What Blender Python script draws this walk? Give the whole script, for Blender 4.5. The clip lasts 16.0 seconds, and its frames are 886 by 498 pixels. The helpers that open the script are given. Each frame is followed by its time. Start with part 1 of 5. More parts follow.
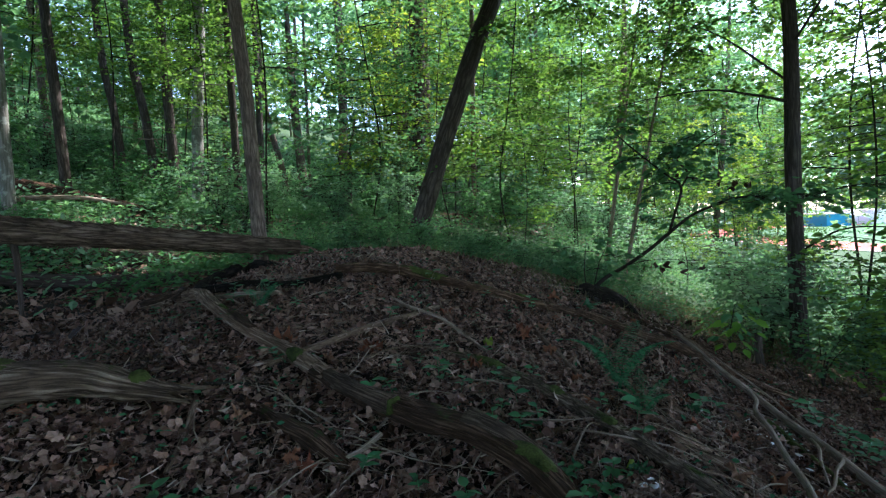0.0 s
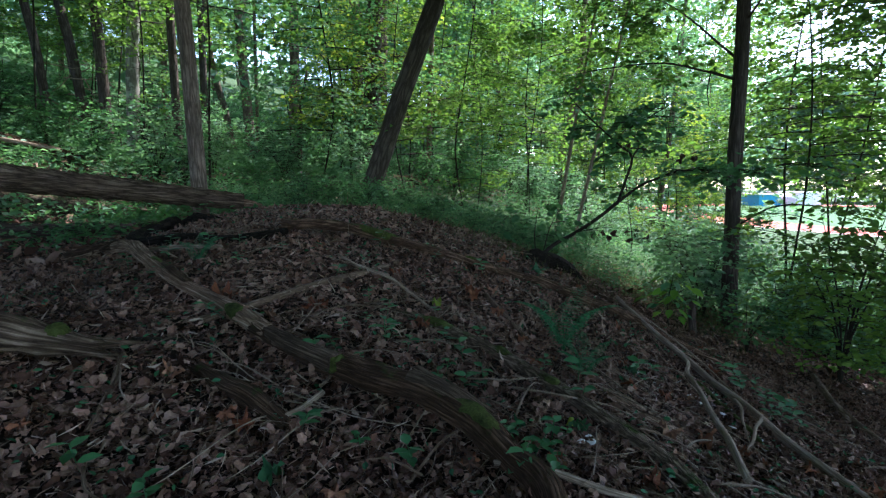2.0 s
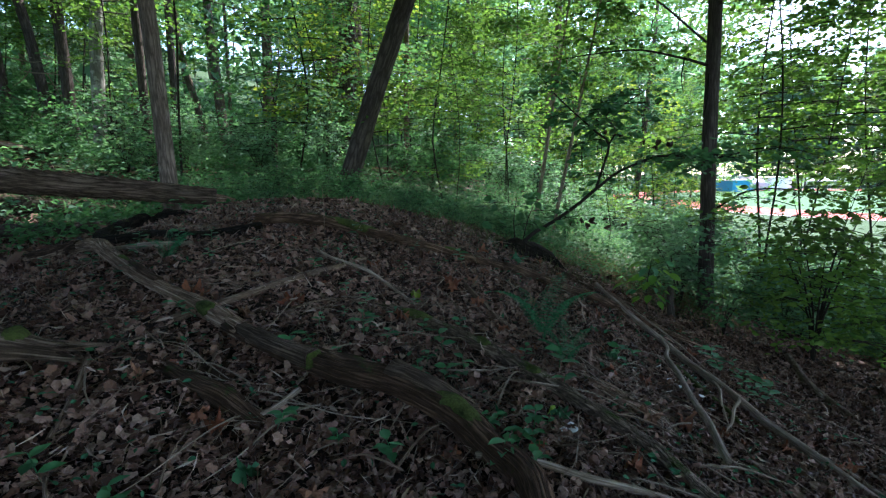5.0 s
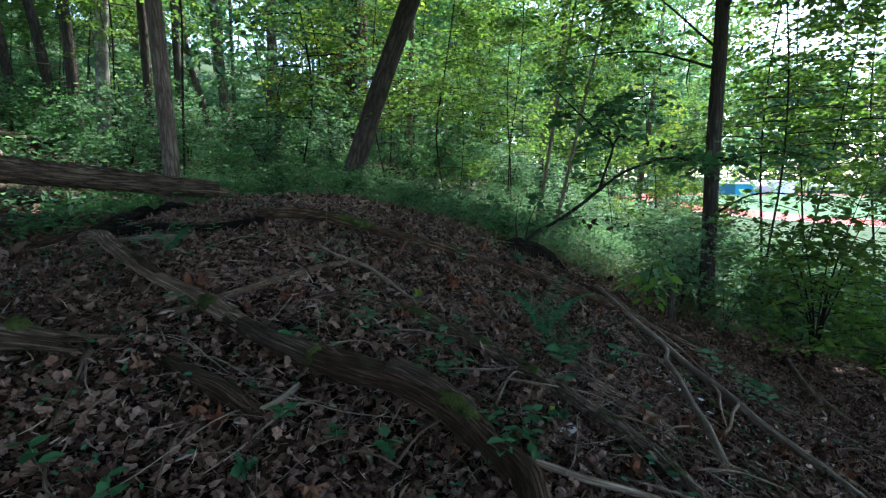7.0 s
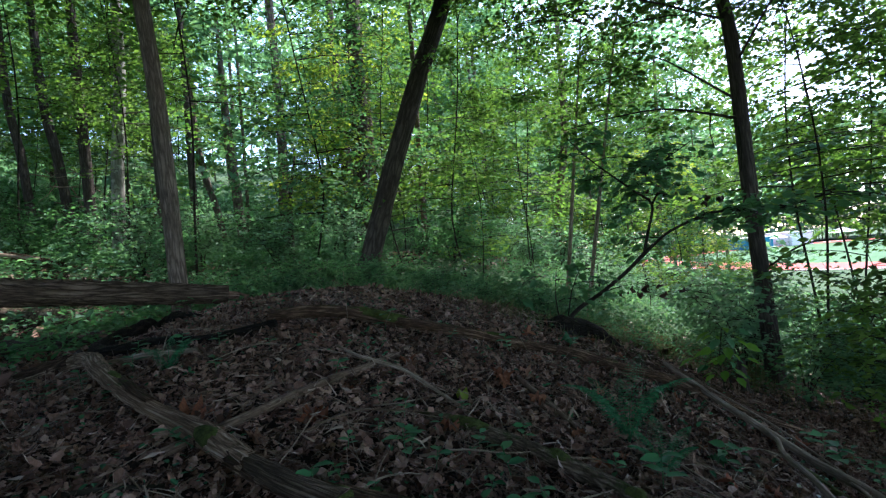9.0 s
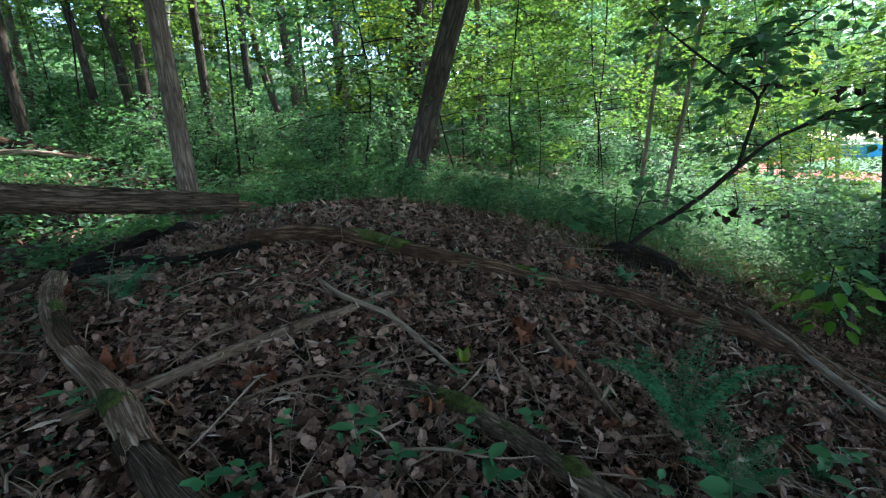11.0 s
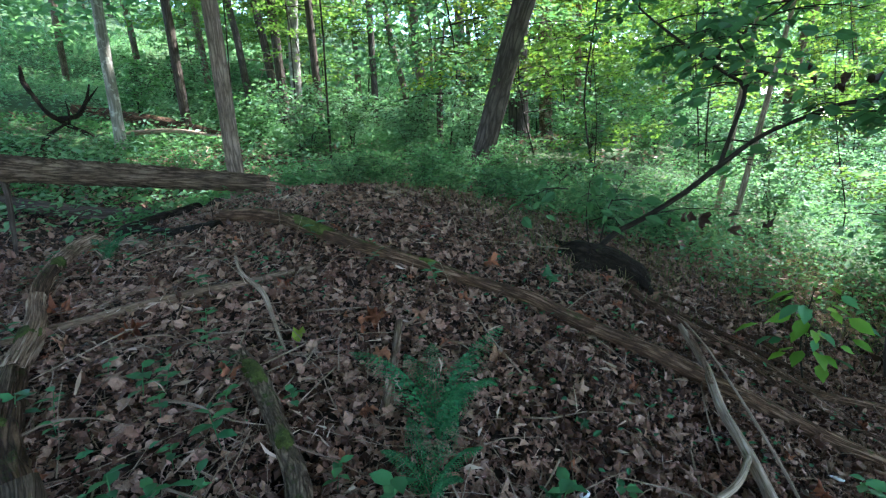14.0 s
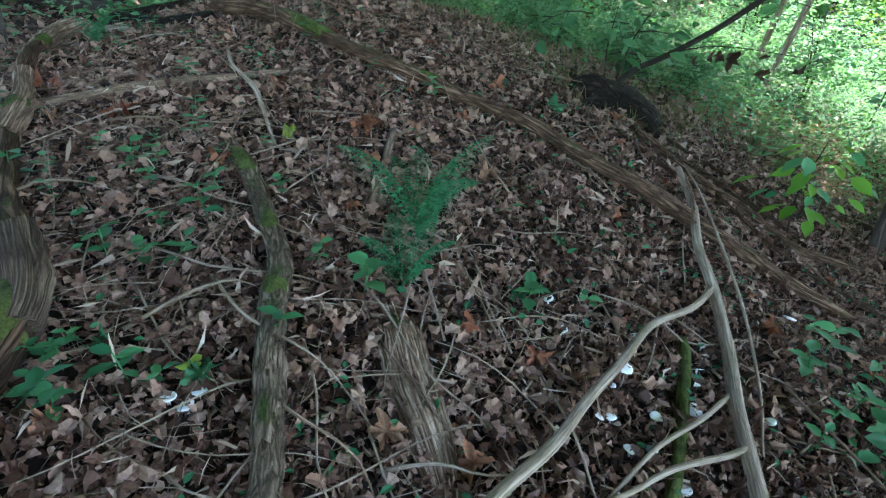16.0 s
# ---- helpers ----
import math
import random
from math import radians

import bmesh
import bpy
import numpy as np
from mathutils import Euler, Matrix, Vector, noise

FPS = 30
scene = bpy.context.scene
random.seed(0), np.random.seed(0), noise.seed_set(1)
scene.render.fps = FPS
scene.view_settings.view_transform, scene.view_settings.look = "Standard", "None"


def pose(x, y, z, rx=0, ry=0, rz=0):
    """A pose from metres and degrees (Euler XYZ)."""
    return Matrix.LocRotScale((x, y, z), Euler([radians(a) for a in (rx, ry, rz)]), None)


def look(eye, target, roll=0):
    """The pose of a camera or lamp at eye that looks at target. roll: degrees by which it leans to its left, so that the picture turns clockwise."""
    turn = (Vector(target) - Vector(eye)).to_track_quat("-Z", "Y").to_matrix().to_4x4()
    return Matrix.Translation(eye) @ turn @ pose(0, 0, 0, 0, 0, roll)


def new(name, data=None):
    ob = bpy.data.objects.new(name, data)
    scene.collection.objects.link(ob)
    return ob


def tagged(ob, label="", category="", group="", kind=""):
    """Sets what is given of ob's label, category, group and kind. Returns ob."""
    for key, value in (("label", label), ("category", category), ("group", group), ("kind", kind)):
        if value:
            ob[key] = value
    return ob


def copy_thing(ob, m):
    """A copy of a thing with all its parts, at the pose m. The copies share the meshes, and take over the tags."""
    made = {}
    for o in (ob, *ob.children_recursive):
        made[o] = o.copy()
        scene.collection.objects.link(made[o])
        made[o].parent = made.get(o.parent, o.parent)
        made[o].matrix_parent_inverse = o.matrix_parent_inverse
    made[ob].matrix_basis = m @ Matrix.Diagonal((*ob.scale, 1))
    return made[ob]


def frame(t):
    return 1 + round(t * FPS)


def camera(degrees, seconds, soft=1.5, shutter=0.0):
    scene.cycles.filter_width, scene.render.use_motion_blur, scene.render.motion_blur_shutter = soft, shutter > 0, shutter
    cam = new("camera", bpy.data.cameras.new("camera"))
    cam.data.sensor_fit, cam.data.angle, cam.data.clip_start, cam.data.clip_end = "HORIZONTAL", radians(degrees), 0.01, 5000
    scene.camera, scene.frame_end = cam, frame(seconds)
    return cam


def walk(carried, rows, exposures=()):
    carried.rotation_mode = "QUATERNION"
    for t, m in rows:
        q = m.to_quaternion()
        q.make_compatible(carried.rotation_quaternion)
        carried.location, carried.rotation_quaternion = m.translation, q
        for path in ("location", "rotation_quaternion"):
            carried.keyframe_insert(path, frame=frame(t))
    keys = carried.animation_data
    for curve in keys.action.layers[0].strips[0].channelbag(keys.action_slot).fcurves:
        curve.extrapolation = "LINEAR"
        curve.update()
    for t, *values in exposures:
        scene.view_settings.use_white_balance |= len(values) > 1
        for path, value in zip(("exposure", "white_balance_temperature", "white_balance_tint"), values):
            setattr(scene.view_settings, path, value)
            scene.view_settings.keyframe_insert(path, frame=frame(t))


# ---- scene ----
cam = camera(83.3, 16.0, soft=1.3)
PATH = [
    (0, (0.226, -0.254, 1.360), (-0.185, 1.700, 1.244), -2.7),
    (0.5, (0.234, -0.187, 1.311), (0.025, 1.789, 1.082), -1.2),
    (1, (0.232, -0.174, 1.289), (0.035, 1.793, 0.983), -2.0),
    (1.5, (0.236, -0.196, 1.299), (0.029, 1.774, 1.028), -0.9),
    (2, (0.221, -0.184, 1.315), (-0.002, 1.787, 1.055), -0.1),
    (2.5, (0.223, -0.149, 1.297), (0.024, 1.815, 0.981), 0.6),
    (3, (0.228, -0.144, 1.297), (0.100, 1.830, 1.003), 0.6),
    (3.5, (0.220, -0.140, 1.307), (0.083, 1.839, 1.052), 0.7),
    (4, (0.230, -0.135, 1.301), (0.070, 1.839, 1.025), -1.2),
    (6.5, (0.238, -0.136, 1.299), (0.107, 1.837, 1.000), -0.8),
    (7, (0.231, -0.136, 1.302), (0.079, 1.835, 1.001), -0.1),
    (7.5, (0.231, -0.137, 1.308), (0.077, 1.836, 1.022), 0.1),
    (8, (0.218, -0.165, 1.346), (-0.037, 1.809, 1.146), -0.6),
    (8.5, (0.163, -0.054, 1.303), (-0.202, 1.896, 1.049), -3.8),
    (9, (0.051, 0.360, 1.275), (-0.148, 2.350, 1.309), -5.6),
    (9.5, (-0.009, 0.621, 1.308), (-0.138, 2.605, 1.097), -1.8),
    (9.7, (-0.007, 0.703, 1.300), (-0.195, 2.678, 1.048), -2.4),
    (11.8, (0.550, 1.406, 1.299), (-0.047, 3.283, 0.955), -2.7),
    (12, (0.621, 1.468, 1.256), (0.098, 3.368, 0.911), 1.0),
    (12.5, (0.817, 1.603, 1.188), (0.192, 3.470, 0.839), -0.3),
    (13, (1.118, 1.637, 1.243), (0.577, 3.531, 0.899), -7.2),
    (13.5, (1.449, 1.620, 1.239), (0.590, 3.356, 0.740), 0.4),
    (14, (1.609, 1.537, 1.323), (0.577, 3.207, 0.942), -3.8),
    (14.5, (1.696, 1.535, 1.333), (0.652, 3.183, 0.892), -1.4),
    (15, (1.769, 1.541, 1.313), (0.795, 3.217, 0.819), -0.9),
    (15.5, (1.729, 1.542, 1.229), (0.781, 3.121, 0.449), 1.2),
    (16, (1.697, 1.544, 1.133), (0.730, 3.027, 0.203), 1.5),
]
EXPOSURE = [(0, 2.6, 5850, 18), (8, 2.58, 5850, 18), (9.5, 2.25, 5850, 18), (11.8, 3.38, 5950, 16), (14, 3.68, 5800, 15), (15, 3.72, 5800, 14), (15.5, 3.92, 5900, 13), (16, 4.22, 5900, 13)]
walk(cam, [(t, look(e, g, r)) for t, e, g, r in PATH], EXPOSURE)

# ---- light ----
world = bpy.data.worlds.new("sky")
scene.world = world
world.use_nodes = True
_t = world.node_tree
_sky = _t.nodes.new("ShaderNodeTexSky")
_sky.sky_type, _sky.sun_disc = "NISHITA", False
_sky.sun_elevation, _sky.sun_rotation = radians(52), radians(35)
_t.nodes["Background"].inputs["Strength"].default_value = 0.15
_t.links.new(_sky.outputs["Color"], _t.nodes["Background"].inputs["Color"])
_sun = bpy.data.lights.new("sun", "SUN")
_sun.energy, _sun.angle, _sun.color = 3.6, radians(1), (1.0, 0.95, 0.86)
SUNWAY = Vector((math.sin(radians(35)) * math.cos(radians(52)), math.cos(radians(35)) * math.cos(radians(52)), math.sin(radians(52))))
_so = new("sun", _sun)
_so.matrix_world = look(SUNWAY * 60, (0, 0, 0))

# ---- materials ----
def nodes_of(name, rough=0.8):
    m = bpy.data.materials.new(name)
    m.use_nodes = True
    t = m.node_tree
    b = t.nodes["Principled BSDF"]
    b.inputs["Roughness"].default_value = rough
    b.inputs["Specular IOR Level"].default_value = 0.12
    return m, t, b


def ramp(t, fac, stops):
    r = t.nodes.new("ShaderNodeValToRGB")
    while len(r.color_ramp.elements) < len(stops):
        r.color_ramp.elements.new(0.5)
    for e, (p, c) in zip(r.color_ramp.elements, stops):
        e.position, e.color = p, (*c, 1)
    t.links.new(fac, r.inputs["Fac"])
    return r.outputs["Color"]


def noise_of(t, vec, scale, detail=4, rough=0.6):
    n = t.nodes.new("ShaderNodeTexNoise")
    n.inputs["Scale"].default_value, n.inputs["Detail"].default_value, n.inputs["Roughness"].default_value = scale, detail, rough
    if vec is not None:
        t.links.new(vec, n.inputs["Vector"])
    return n.outputs["Fac"]


def mixed(t, fac, a, b, kind="MIX"):
    m = t.nodes.new("ShaderNodeMix")
    m.data_type, m.blend_type = "RGBA", kind
    for s, v in ((m.inputs[0], fac), (m.inputs[6], a), (m.inputs[7], b)):
        if isinstance(v, (int, float)):
            s.default_value = v
        elif isinstance(v, tuple):
            s.default_value = (*v, 1)
        else:
            t.links.new(v, s)
    return m.outputs[2]


def bumped(t, b, height, strength, dist=0.02):
    n = t.nodes.new("ShaderNodeBump")
    n.inputs["Strength"].default_value, n.inputs["Distance"].default_value = strength, dist
    t.links.new(height, n.inputs["Height"])
    t.links.new(n.outputs["Normal"], b.inputs["Normal"])


def maths(t, op, a, b=0.0):
    m = t.nodes.new("ShaderNodeMath")
    m.operation = op
    for s, v in ((m.inputs[0], a), (m.inputs[1], b)):
        if isinstance(v, (int, float)):
            s.default_value = v
        else:
            t.links.new(v, s)
    return m.outputs[0]


def world_place(t):
    return t.nodes.new("ShaderNodeNewGeometry").outputs["Position"]


def leaf_material(name, stops, glow=0.4, rough=0.5, big=0.35, island=True, mottle=0.0):
    """Thin leaves: colour differs from leaf to leaf and from branch to branch; some light comes through."""
    m, t, b = nodes_of(name, rough)
    g = t.nodes.new("ShaderNodeNewGeometry")
    patch = noise_of(t, g.outputs["Position"], 0.45, 2)
    if island:
        f = maths(t, "ADD", maths(t, "MULTIPLY", g.outputs["Random Per Island"], 1 - big), maths(t, "MULTIPLY", patch, big))
    else:
        o = t.nodes.new("ShaderNodeObjectInfo")
        f = maths(t, "ADD", maths(t, "MULTIPLY", o.outputs["Random"], 0.8), maths(t, "MULTIPLY", noise_of(t, g.outputs["Position"], 25, 3), 0.2))
    col = ramp(t, f, stops)
    if mottle:
        m2 = noise_of(t, g.outputs["Position"], 140, 4, 0.7)
        col = mixed(t, maths(t, "MULTIPLY", m2, mottle), col, (0.012, 0.007, 0.005))
        bumped(t, b, m2, 0.5, 0.004)
    t.links.new(col, b.inputs["Base Color"])
    tr = t.nodes.new("ShaderNodeBsdfTranslucent")
    lift = mixed(t, 1.0, col, (1.05, 1.2, 0.6), "MULTIPLY")
    t.links.new(lift if glow > 0.3 else col, tr.inputs["Color"])
    mx = t.nodes.new("ShaderNodeMixShader")
    mx.inputs["Fac"].default_value = glow
    t.links.new(b.outputs[0], mx.inputs[1])
    t.links.new(tr.outputs[0], mx.inputs[2])
    t.links.new(mx.outputs[0], t.nodes["Material Output"].inputs["Surface"])
    return m


def bark_material(name, dark, mid, light, moss=0.0, ridge=16.0, along=2.5, bump=0.6, lichen=0.0):
    """Bark along a stem: u runs round it, v along it in metres."""
    m, t, b = nodes_of(name, 0.9)
    uv = t.nodes.new("ShaderNodeUVMap")
    mp = t.nodes.new("ShaderNodeMapping")
    mp.inputs["Scale"].default_value = (ridge, along, 1)
    t.links.new(uv.outputs[0], mp.inputs["Vector"])
    v = t.nodes.new("ShaderNodeTexVoronoi")
    v.feature, v.inputs["Scale"].default_value = "DISTANCE_TO_EDGE", 1.0
    warp = t.nodes.new("ShaderNodeVectorMath")
    warp.operation = "ADD"
    t.links.new(mp.outputs[0], warp.inputs[0])
    n0 = t.nodes.new("ShaderNodeTexNoise")
    n0.inputs["Scale"].default_value, n0.inputs["Detail"].default_value = 0.9, 4
    t.links.new(mp.outputs[0], n0.inputs["Vector"])
    big = t.nodes.new("ShaderNodeVectorMath")
    big.operation = "SCALE"
    big.inputs["Scale"].default_value = 2.6
    t.links.new(n0.outputs["Color"], big.inputs[0])
    t.links.new(big.outputs[0], warp.inputs[1])
    t.links.new(warp.outputs[0], v.inputs["Vector"])
    fine = noise_of(t, mp.outputs[0], 3.0, 6, 0.7)
    h = maths(t, "ADD", maths(t, "MULTIPLY", maths(t, "MINIMUM", v.outputs["Distance"], 0.35), 1.6), maths(t, "MULTIPLY", fine, 0.5))
    col = ramp(t, h, [(0.12, dark), (0.45, mid), (0.85, light)])
    p = world_place(t)
    grain = noise_of(t, p, 45, 5, 0.7)
    col = mixed(t, maths(t, "MULTIPLY", grain, 0.45), col, dark)
    h = maths(t, "ADD", h, maths(t, "MULTIPLY", grain, 0.35))
    stain = noise_of(t, p, 4.0, 5, 0.7)
    col = mixed(t, maths(t, "MULTIPLY", maths(t, "SUBTRACT", stain, 0.4), 1.6), col, dark)
    if lichen:
        spot = ramp(t, noise_of(t, p, 7, 4), [(0.56, (0, 0, 0)), (0.62, (1, 1, 1))])
        col = mixed(t, maths(t, "MULTIPLY", spot, lichen), col, (0.42, 0.44, 0.38))
    if moss:
        g = t.nodes.new("ShaderNodeNewGeometry")
        sx = t.nodes.new("ShaderNodeSeparateXYZ")
        t.links.new(g.outputs["Normal"], sx.inputs[0])
        w = maths(t, "ADD", maths(t, "MULTIPLY", sx.outputs[2], 0.22), noise_of(t, p, 9.0, 6, 0.75))
        w = ramp(t, w, [(0.80 - 0.2 * moss, (0, 0, 0)), (0.92 - 0.2 * moss, (1, 1, 1))])
        green = ramp(t, noise_of(t, p, 60, 3), [(0.3, (0.018, 0.03, 0.008)), (0.7, (0.065, 0.085, 0.02))])
        col = mixed(t, w, col, green)
    t.links.new(col, b.inputs["Base Color"])
    bumped(t, b, h, bump, 0.03)
    return m


def plain_material(name, stops, scale=6.0, rough=0.8, bump=0.3, dist=0.01):
    m, t, b = nodes_of(name, rough)
    p = world_place(t)
    f = maths(t, "ADD", maths(t, "MULTIPLY", noise_of(t, p, scale, 5), 0.6), maths(t, "MULTIPLY", noise_of(t, p, scale * 9, 4), 0.4))
    t.links.new(ramp(t, f, stops), b.inputs["Base Color"])
    bumped(t, b, f, bump, dist)
    return m


M_GROUND = plain_material("woodland_floor", [(0.3, (0.008, 0.006, 0.005)), (0.5, (0.018, 0.013, 0.01)), (0.7, (0.045, 0.032, 0.025))], 7, 0.95, 0.8, 0.03)
_gt = M_GROUND.node_tree
_gb = _gt.nodes["Principled BSDF"]
_ln = _gt.nodes.new("ShaderNodeVectorMath")
_ln.operation = "LENGTH"
_gt.links.new(world_place(_gt), _ln.inputs[0])
_fac = maths(_gt, "MULTIPLY", maths(_gt, "SUBTRACT", _ln.outputs["Value"], 8.0), 0.15)
_fac = maths(_gt, "MINIMUM", maths(_gt, "MAXIMUM", _fac, 0.0), 0.85)
_gt.links.new(mixed(_gt, _fac, _gb.inputs["Base Color"].links[0].from_socket, ramp(_gt, noise_of(_gt, world_place(_gt), 1.5, 5), [(0.3, (0.025, 0.055, 0.022)), (0.7, (0.065, 0.11, 0.045))])), _gb.inputs["Base Color"])
M_LITTER = leaf_material("dry_leaves", [(0.04, (0.018, 0.008, 0.004)), (0.34, (0.085, 0.041, 0.026)), (0.54, (0.25, 0.138, 0.093)), (0.74, (0.4, 0.25, 0.182)), (0.95, (0.52, 0.35, 0.265))], 0.06, 0.42, 0.25, mottle=0.8)
M_STRAW = leaf_material("dry_straw", [(0.1, (0.05, 0.03, 0.02)), (0.5, (0.2, 0.14, 0.1)), (0.9, (0.42, 0.34, 0.27))], 0.05)
M_BIGLEAF = leaf_material("tan_leaf", [(0.1, (0.26, 0.085, 0.04)), (0.5, (0.42, 0.18, 0.095)), (0.9, (0.52, 0.29, 0.18))], 0.1, 0.65, 0.2, False, mottle=0.95)
M_GREENLEAF = leaf_material("fresh_leaf", [(0.1, (0.03, 0.1, 0.045)), (0.9, (0.06, 0.17, 0.07))], 0.3, 0.45, 0.2, False)
M_CANOPY = leaf_material("tree_leaf", [(0.1, (0.06, 0.13, 0.036)), (0.5, (0.115, 0.205, 0.052)), (0.85, (0.17, 0.265, 0.065))], 0.5, 0.65)
M_YELLOW = leaf_material("yellow_green_leaf", [(0.1, (0.11, 0.2, 0.035)), (0.5, (0.2, 0.28, 0.05)), (0.9, (0.32, 0.34, 0.07))], 0.55)
M_DARKLEAF = leaf_material("shade_leaf", [(0.1, (0.045, 0.12, 0.06)), (0.9, (0.11, 0.235, 0.115))], 0.5)
M_SHRUB = leaf_material("shrub_leaf", [(0.1, (0.05, 0.135, 0.075)), (0.5, (0.09, 0.19, 0.1)), (0.9, (0.15, 0.26, 0.135))], 0.45, 0.65)
# distance haze is mixed into this leaf colour: paler and bluer than near foliage
M_HAZYFAR = leaf_material("hazy_far_leaf", [(0.1, (0.09, 0.19, 0.125)), (0.5, (0.14, 0.26, 0.175)), (0.9, (0.2, 0.33, 0.225))], 0.5)
# haze painted in again, paler still, for the farthest trees
M_HAZYDISTANT = leaf_material("hazy_distant_leaf", [(0.1, (0.11, 0.2, 0.14)), (0.5, (0.16, 0.27, 0.2)), (0.9, (0.22, 0.34, 0.26))], 0.5)
M_FERN = leaf_material("fern_leaf", [(0.1, (0.022, 0.11, 0.05)), (0.9, (0.06, 0.22, 0.09))], 0.3)
M_HERB = leaf_material("herb_leaf", [(0.1, (0.03, 0.12, 0.05)), (0.9, (0.08, 0.22, 0.085))], 0.25, 0.4, 0.2, False)
M_HERB_STUFF = leaf_material("seedling_leaf", [(0.1, (0.025, 0.1, 0.05)), (0.9, (0.06, 0.18, 0.08))], 0.3)
M_GRASS = leaf_material("thin_grass", [(0.1, (0.05, 0.085, 0.035)), (0.5, (0.1, 0.12, 0.055)), (0.9, (0.22, 0.17, 0.1))], 0.35)
M_LIME = leaf_material("pale_green_leaf", [(0.1, (0.1, 0.22, 0.03)), (0.9, (0.18, 0.33, 0.05))], 0.45, 0.4, 0.2, False)
M_DEADLEAF = leaf_material("withered_leaf", [(0.1, (0.018, 0.012, 0.009)), (0.9, (0.07, 0.04, 0.028))], 0.2)
M_BARK = bark_material("grey_bark", (0.05, 0.037, 0.028), (0.17, 0.13, 0.1), (0.32, 0.25, 0.195), ridge=16, along=3, bump=0.4)
M_BARKPALE = bark_material("pale_bark", (0.1, 0.095, 0.08), (0.22, 0.21, 0.18), (0.36, 0.35, 0.31), ridge=10, along=1.6, bump=0.25, lichen=0.6)
M_BARKDARK = bark_material("dark_bark", (0.028, 0.022, 0.018), (0.085, 0.067, 0.055), (0.16, 0.13, 0.11), moss=0.15, ridge=14, along=2)
M_LOG = bark_material("ridged_log_bark", (0.012, 0.008, 0.005), (0.15, 0.105, 0.072), (0.33, 0.245, 0.175), ridge=20, along=2.4, bump=1.0)
M_ROT = bark_material("rotten_wood", (0.008, 0.005, 0.003), (0.1, 0.057, 0.034), (0.25, 0.155, 0.098), moss=0.35, ridge=20, along=3.0, bump=1.0)
M_PALEWOOD = bark_material("weathered_wood", (0.02, 0.012, 0.007), (0.36, 0.235, 0.155), (0.66, 0.5, 0.37), moss=0.2, ridge=18, along=2.6, bump=1.0)
M_FURROW = bark_material("furrowed_grey_wood", (0.008, 0.005, 0.003), (0.18, 0.125, 0.085), (0.5, 0.39, 0.29), moss=0.2, ridge=13, along=1.6, bump=1.0)
M_MOSSY = bark_material("mossy_bark", (0.018, 0.012, 0.008), (0.17, 0.125, 0.085), (0.36, 0.28, 0.2), moss=0.45, ridge=9, along=9, bump=1.0)
M_RIDGE = bark_material("damp_branch_bark", (0.014, 0.008, 0.005), (0.13, 0.075, 0.045), (0.32, 0.21, 0.135), moss=0.4, ridge=10, along=4, bump=0.9)
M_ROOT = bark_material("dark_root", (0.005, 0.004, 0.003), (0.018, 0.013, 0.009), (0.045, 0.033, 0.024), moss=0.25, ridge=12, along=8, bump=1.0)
M_STICK = bark_material("grey_stick", (0.08, 0.06, 0.04), (0.29, 0.225, 0.165), (0.46, 0.38, 0.3), ridge=8, along=3, bump=0.3)
M_TWIG = bark_material("brown_twig", (0.04, 0.026, 0.016), (0.18, 0.125, 0.085), (0.33, 0.25, 0.18), ridge=6, along=5, bump=0.3)
M_TWIGDARK = bark_material("live_twig", (0.012, 0.011, 0.008), (0.035, 0.03, 0.022), (0.07, 0.06, 0.045), ridge=6, along=5, bump=0.3)
M_MOSS = plain_material("bright_moss", [(0.35, (0.015, 0.02, 0.006)), (0.5, (0.045, 0.058, 0.014)), (0.65, (0.09, 0.11, 0.028))], 14, 0.95, 1.0, 0.02)
M_CAP = plain_material("mushroom_cap", [(0.3, (0.62, 0.62, 0.62)), (0.7, (0.82, 0.82, 0.82))], 30, 0.6, 0.2, 0.003)
M_TRACK = plain_material("red_running_track", [(0.3, (0.3, 0.06, 0.045)), (0.7, (0.38, 0.085, 0.065))], 0.4, 0.8, 0.1)
M_TURF = plain_material("sports_turf", [(0.3, (0.045, 0.105, 0.045)), (0.7, (0.065, 0.14, 0.06))], 0.3, 0.9, 0.1)
M_WHITE = plain_material("white_paint", [(0.3, (0.72, 0.72, 0.74)), (0.7, (0.82, 0.82, 0.84))], 2, 0.5, 0.05)
M_BLUE = plain_material("blue_paint", [(0.3, (0.03, 0.2, 0.33)), (0.7, (0.04, 0.3, 0.42))], 2, 0.5, 0.05)
M_STEEL = plain_material("dull_metal", [(0.3, (0.25, 0.26, 0.28)), (0.7, (0.4, 0.41, 0.43))], 3, 0.4, 0.05)

# ---- the lie of the land ----
NEAR_HUMPS = np.array([(-2.8, 1.2, 0.36), (-2.8, 2.8, -0.01), (-2.8, 4.4, 0.22), (-2.8, 6.0, 0.14), (-1.4, 1.2, -0.04), (-1.4, 2.8, 0.22), (-1.4, 4.4, 0.45), (-1.4, 6.0, 0.14), (0.0, 1.2, 0.14), (0.0, 2.8, 0.12), (0.0, 4.4, 0.15), (0.0, 6.0, 0.23), (1.4, 1.2, 0.27), (1.4, 2.8, 0.05), (1.4, 4.4, 0.24), (1.4, 6.0, 0.12), (2.8, 1.2, -0.02), (2.8, 2.8, -0.03), (2.8, 4.4, -0.13), (2.8, 6.0, -0.09)])
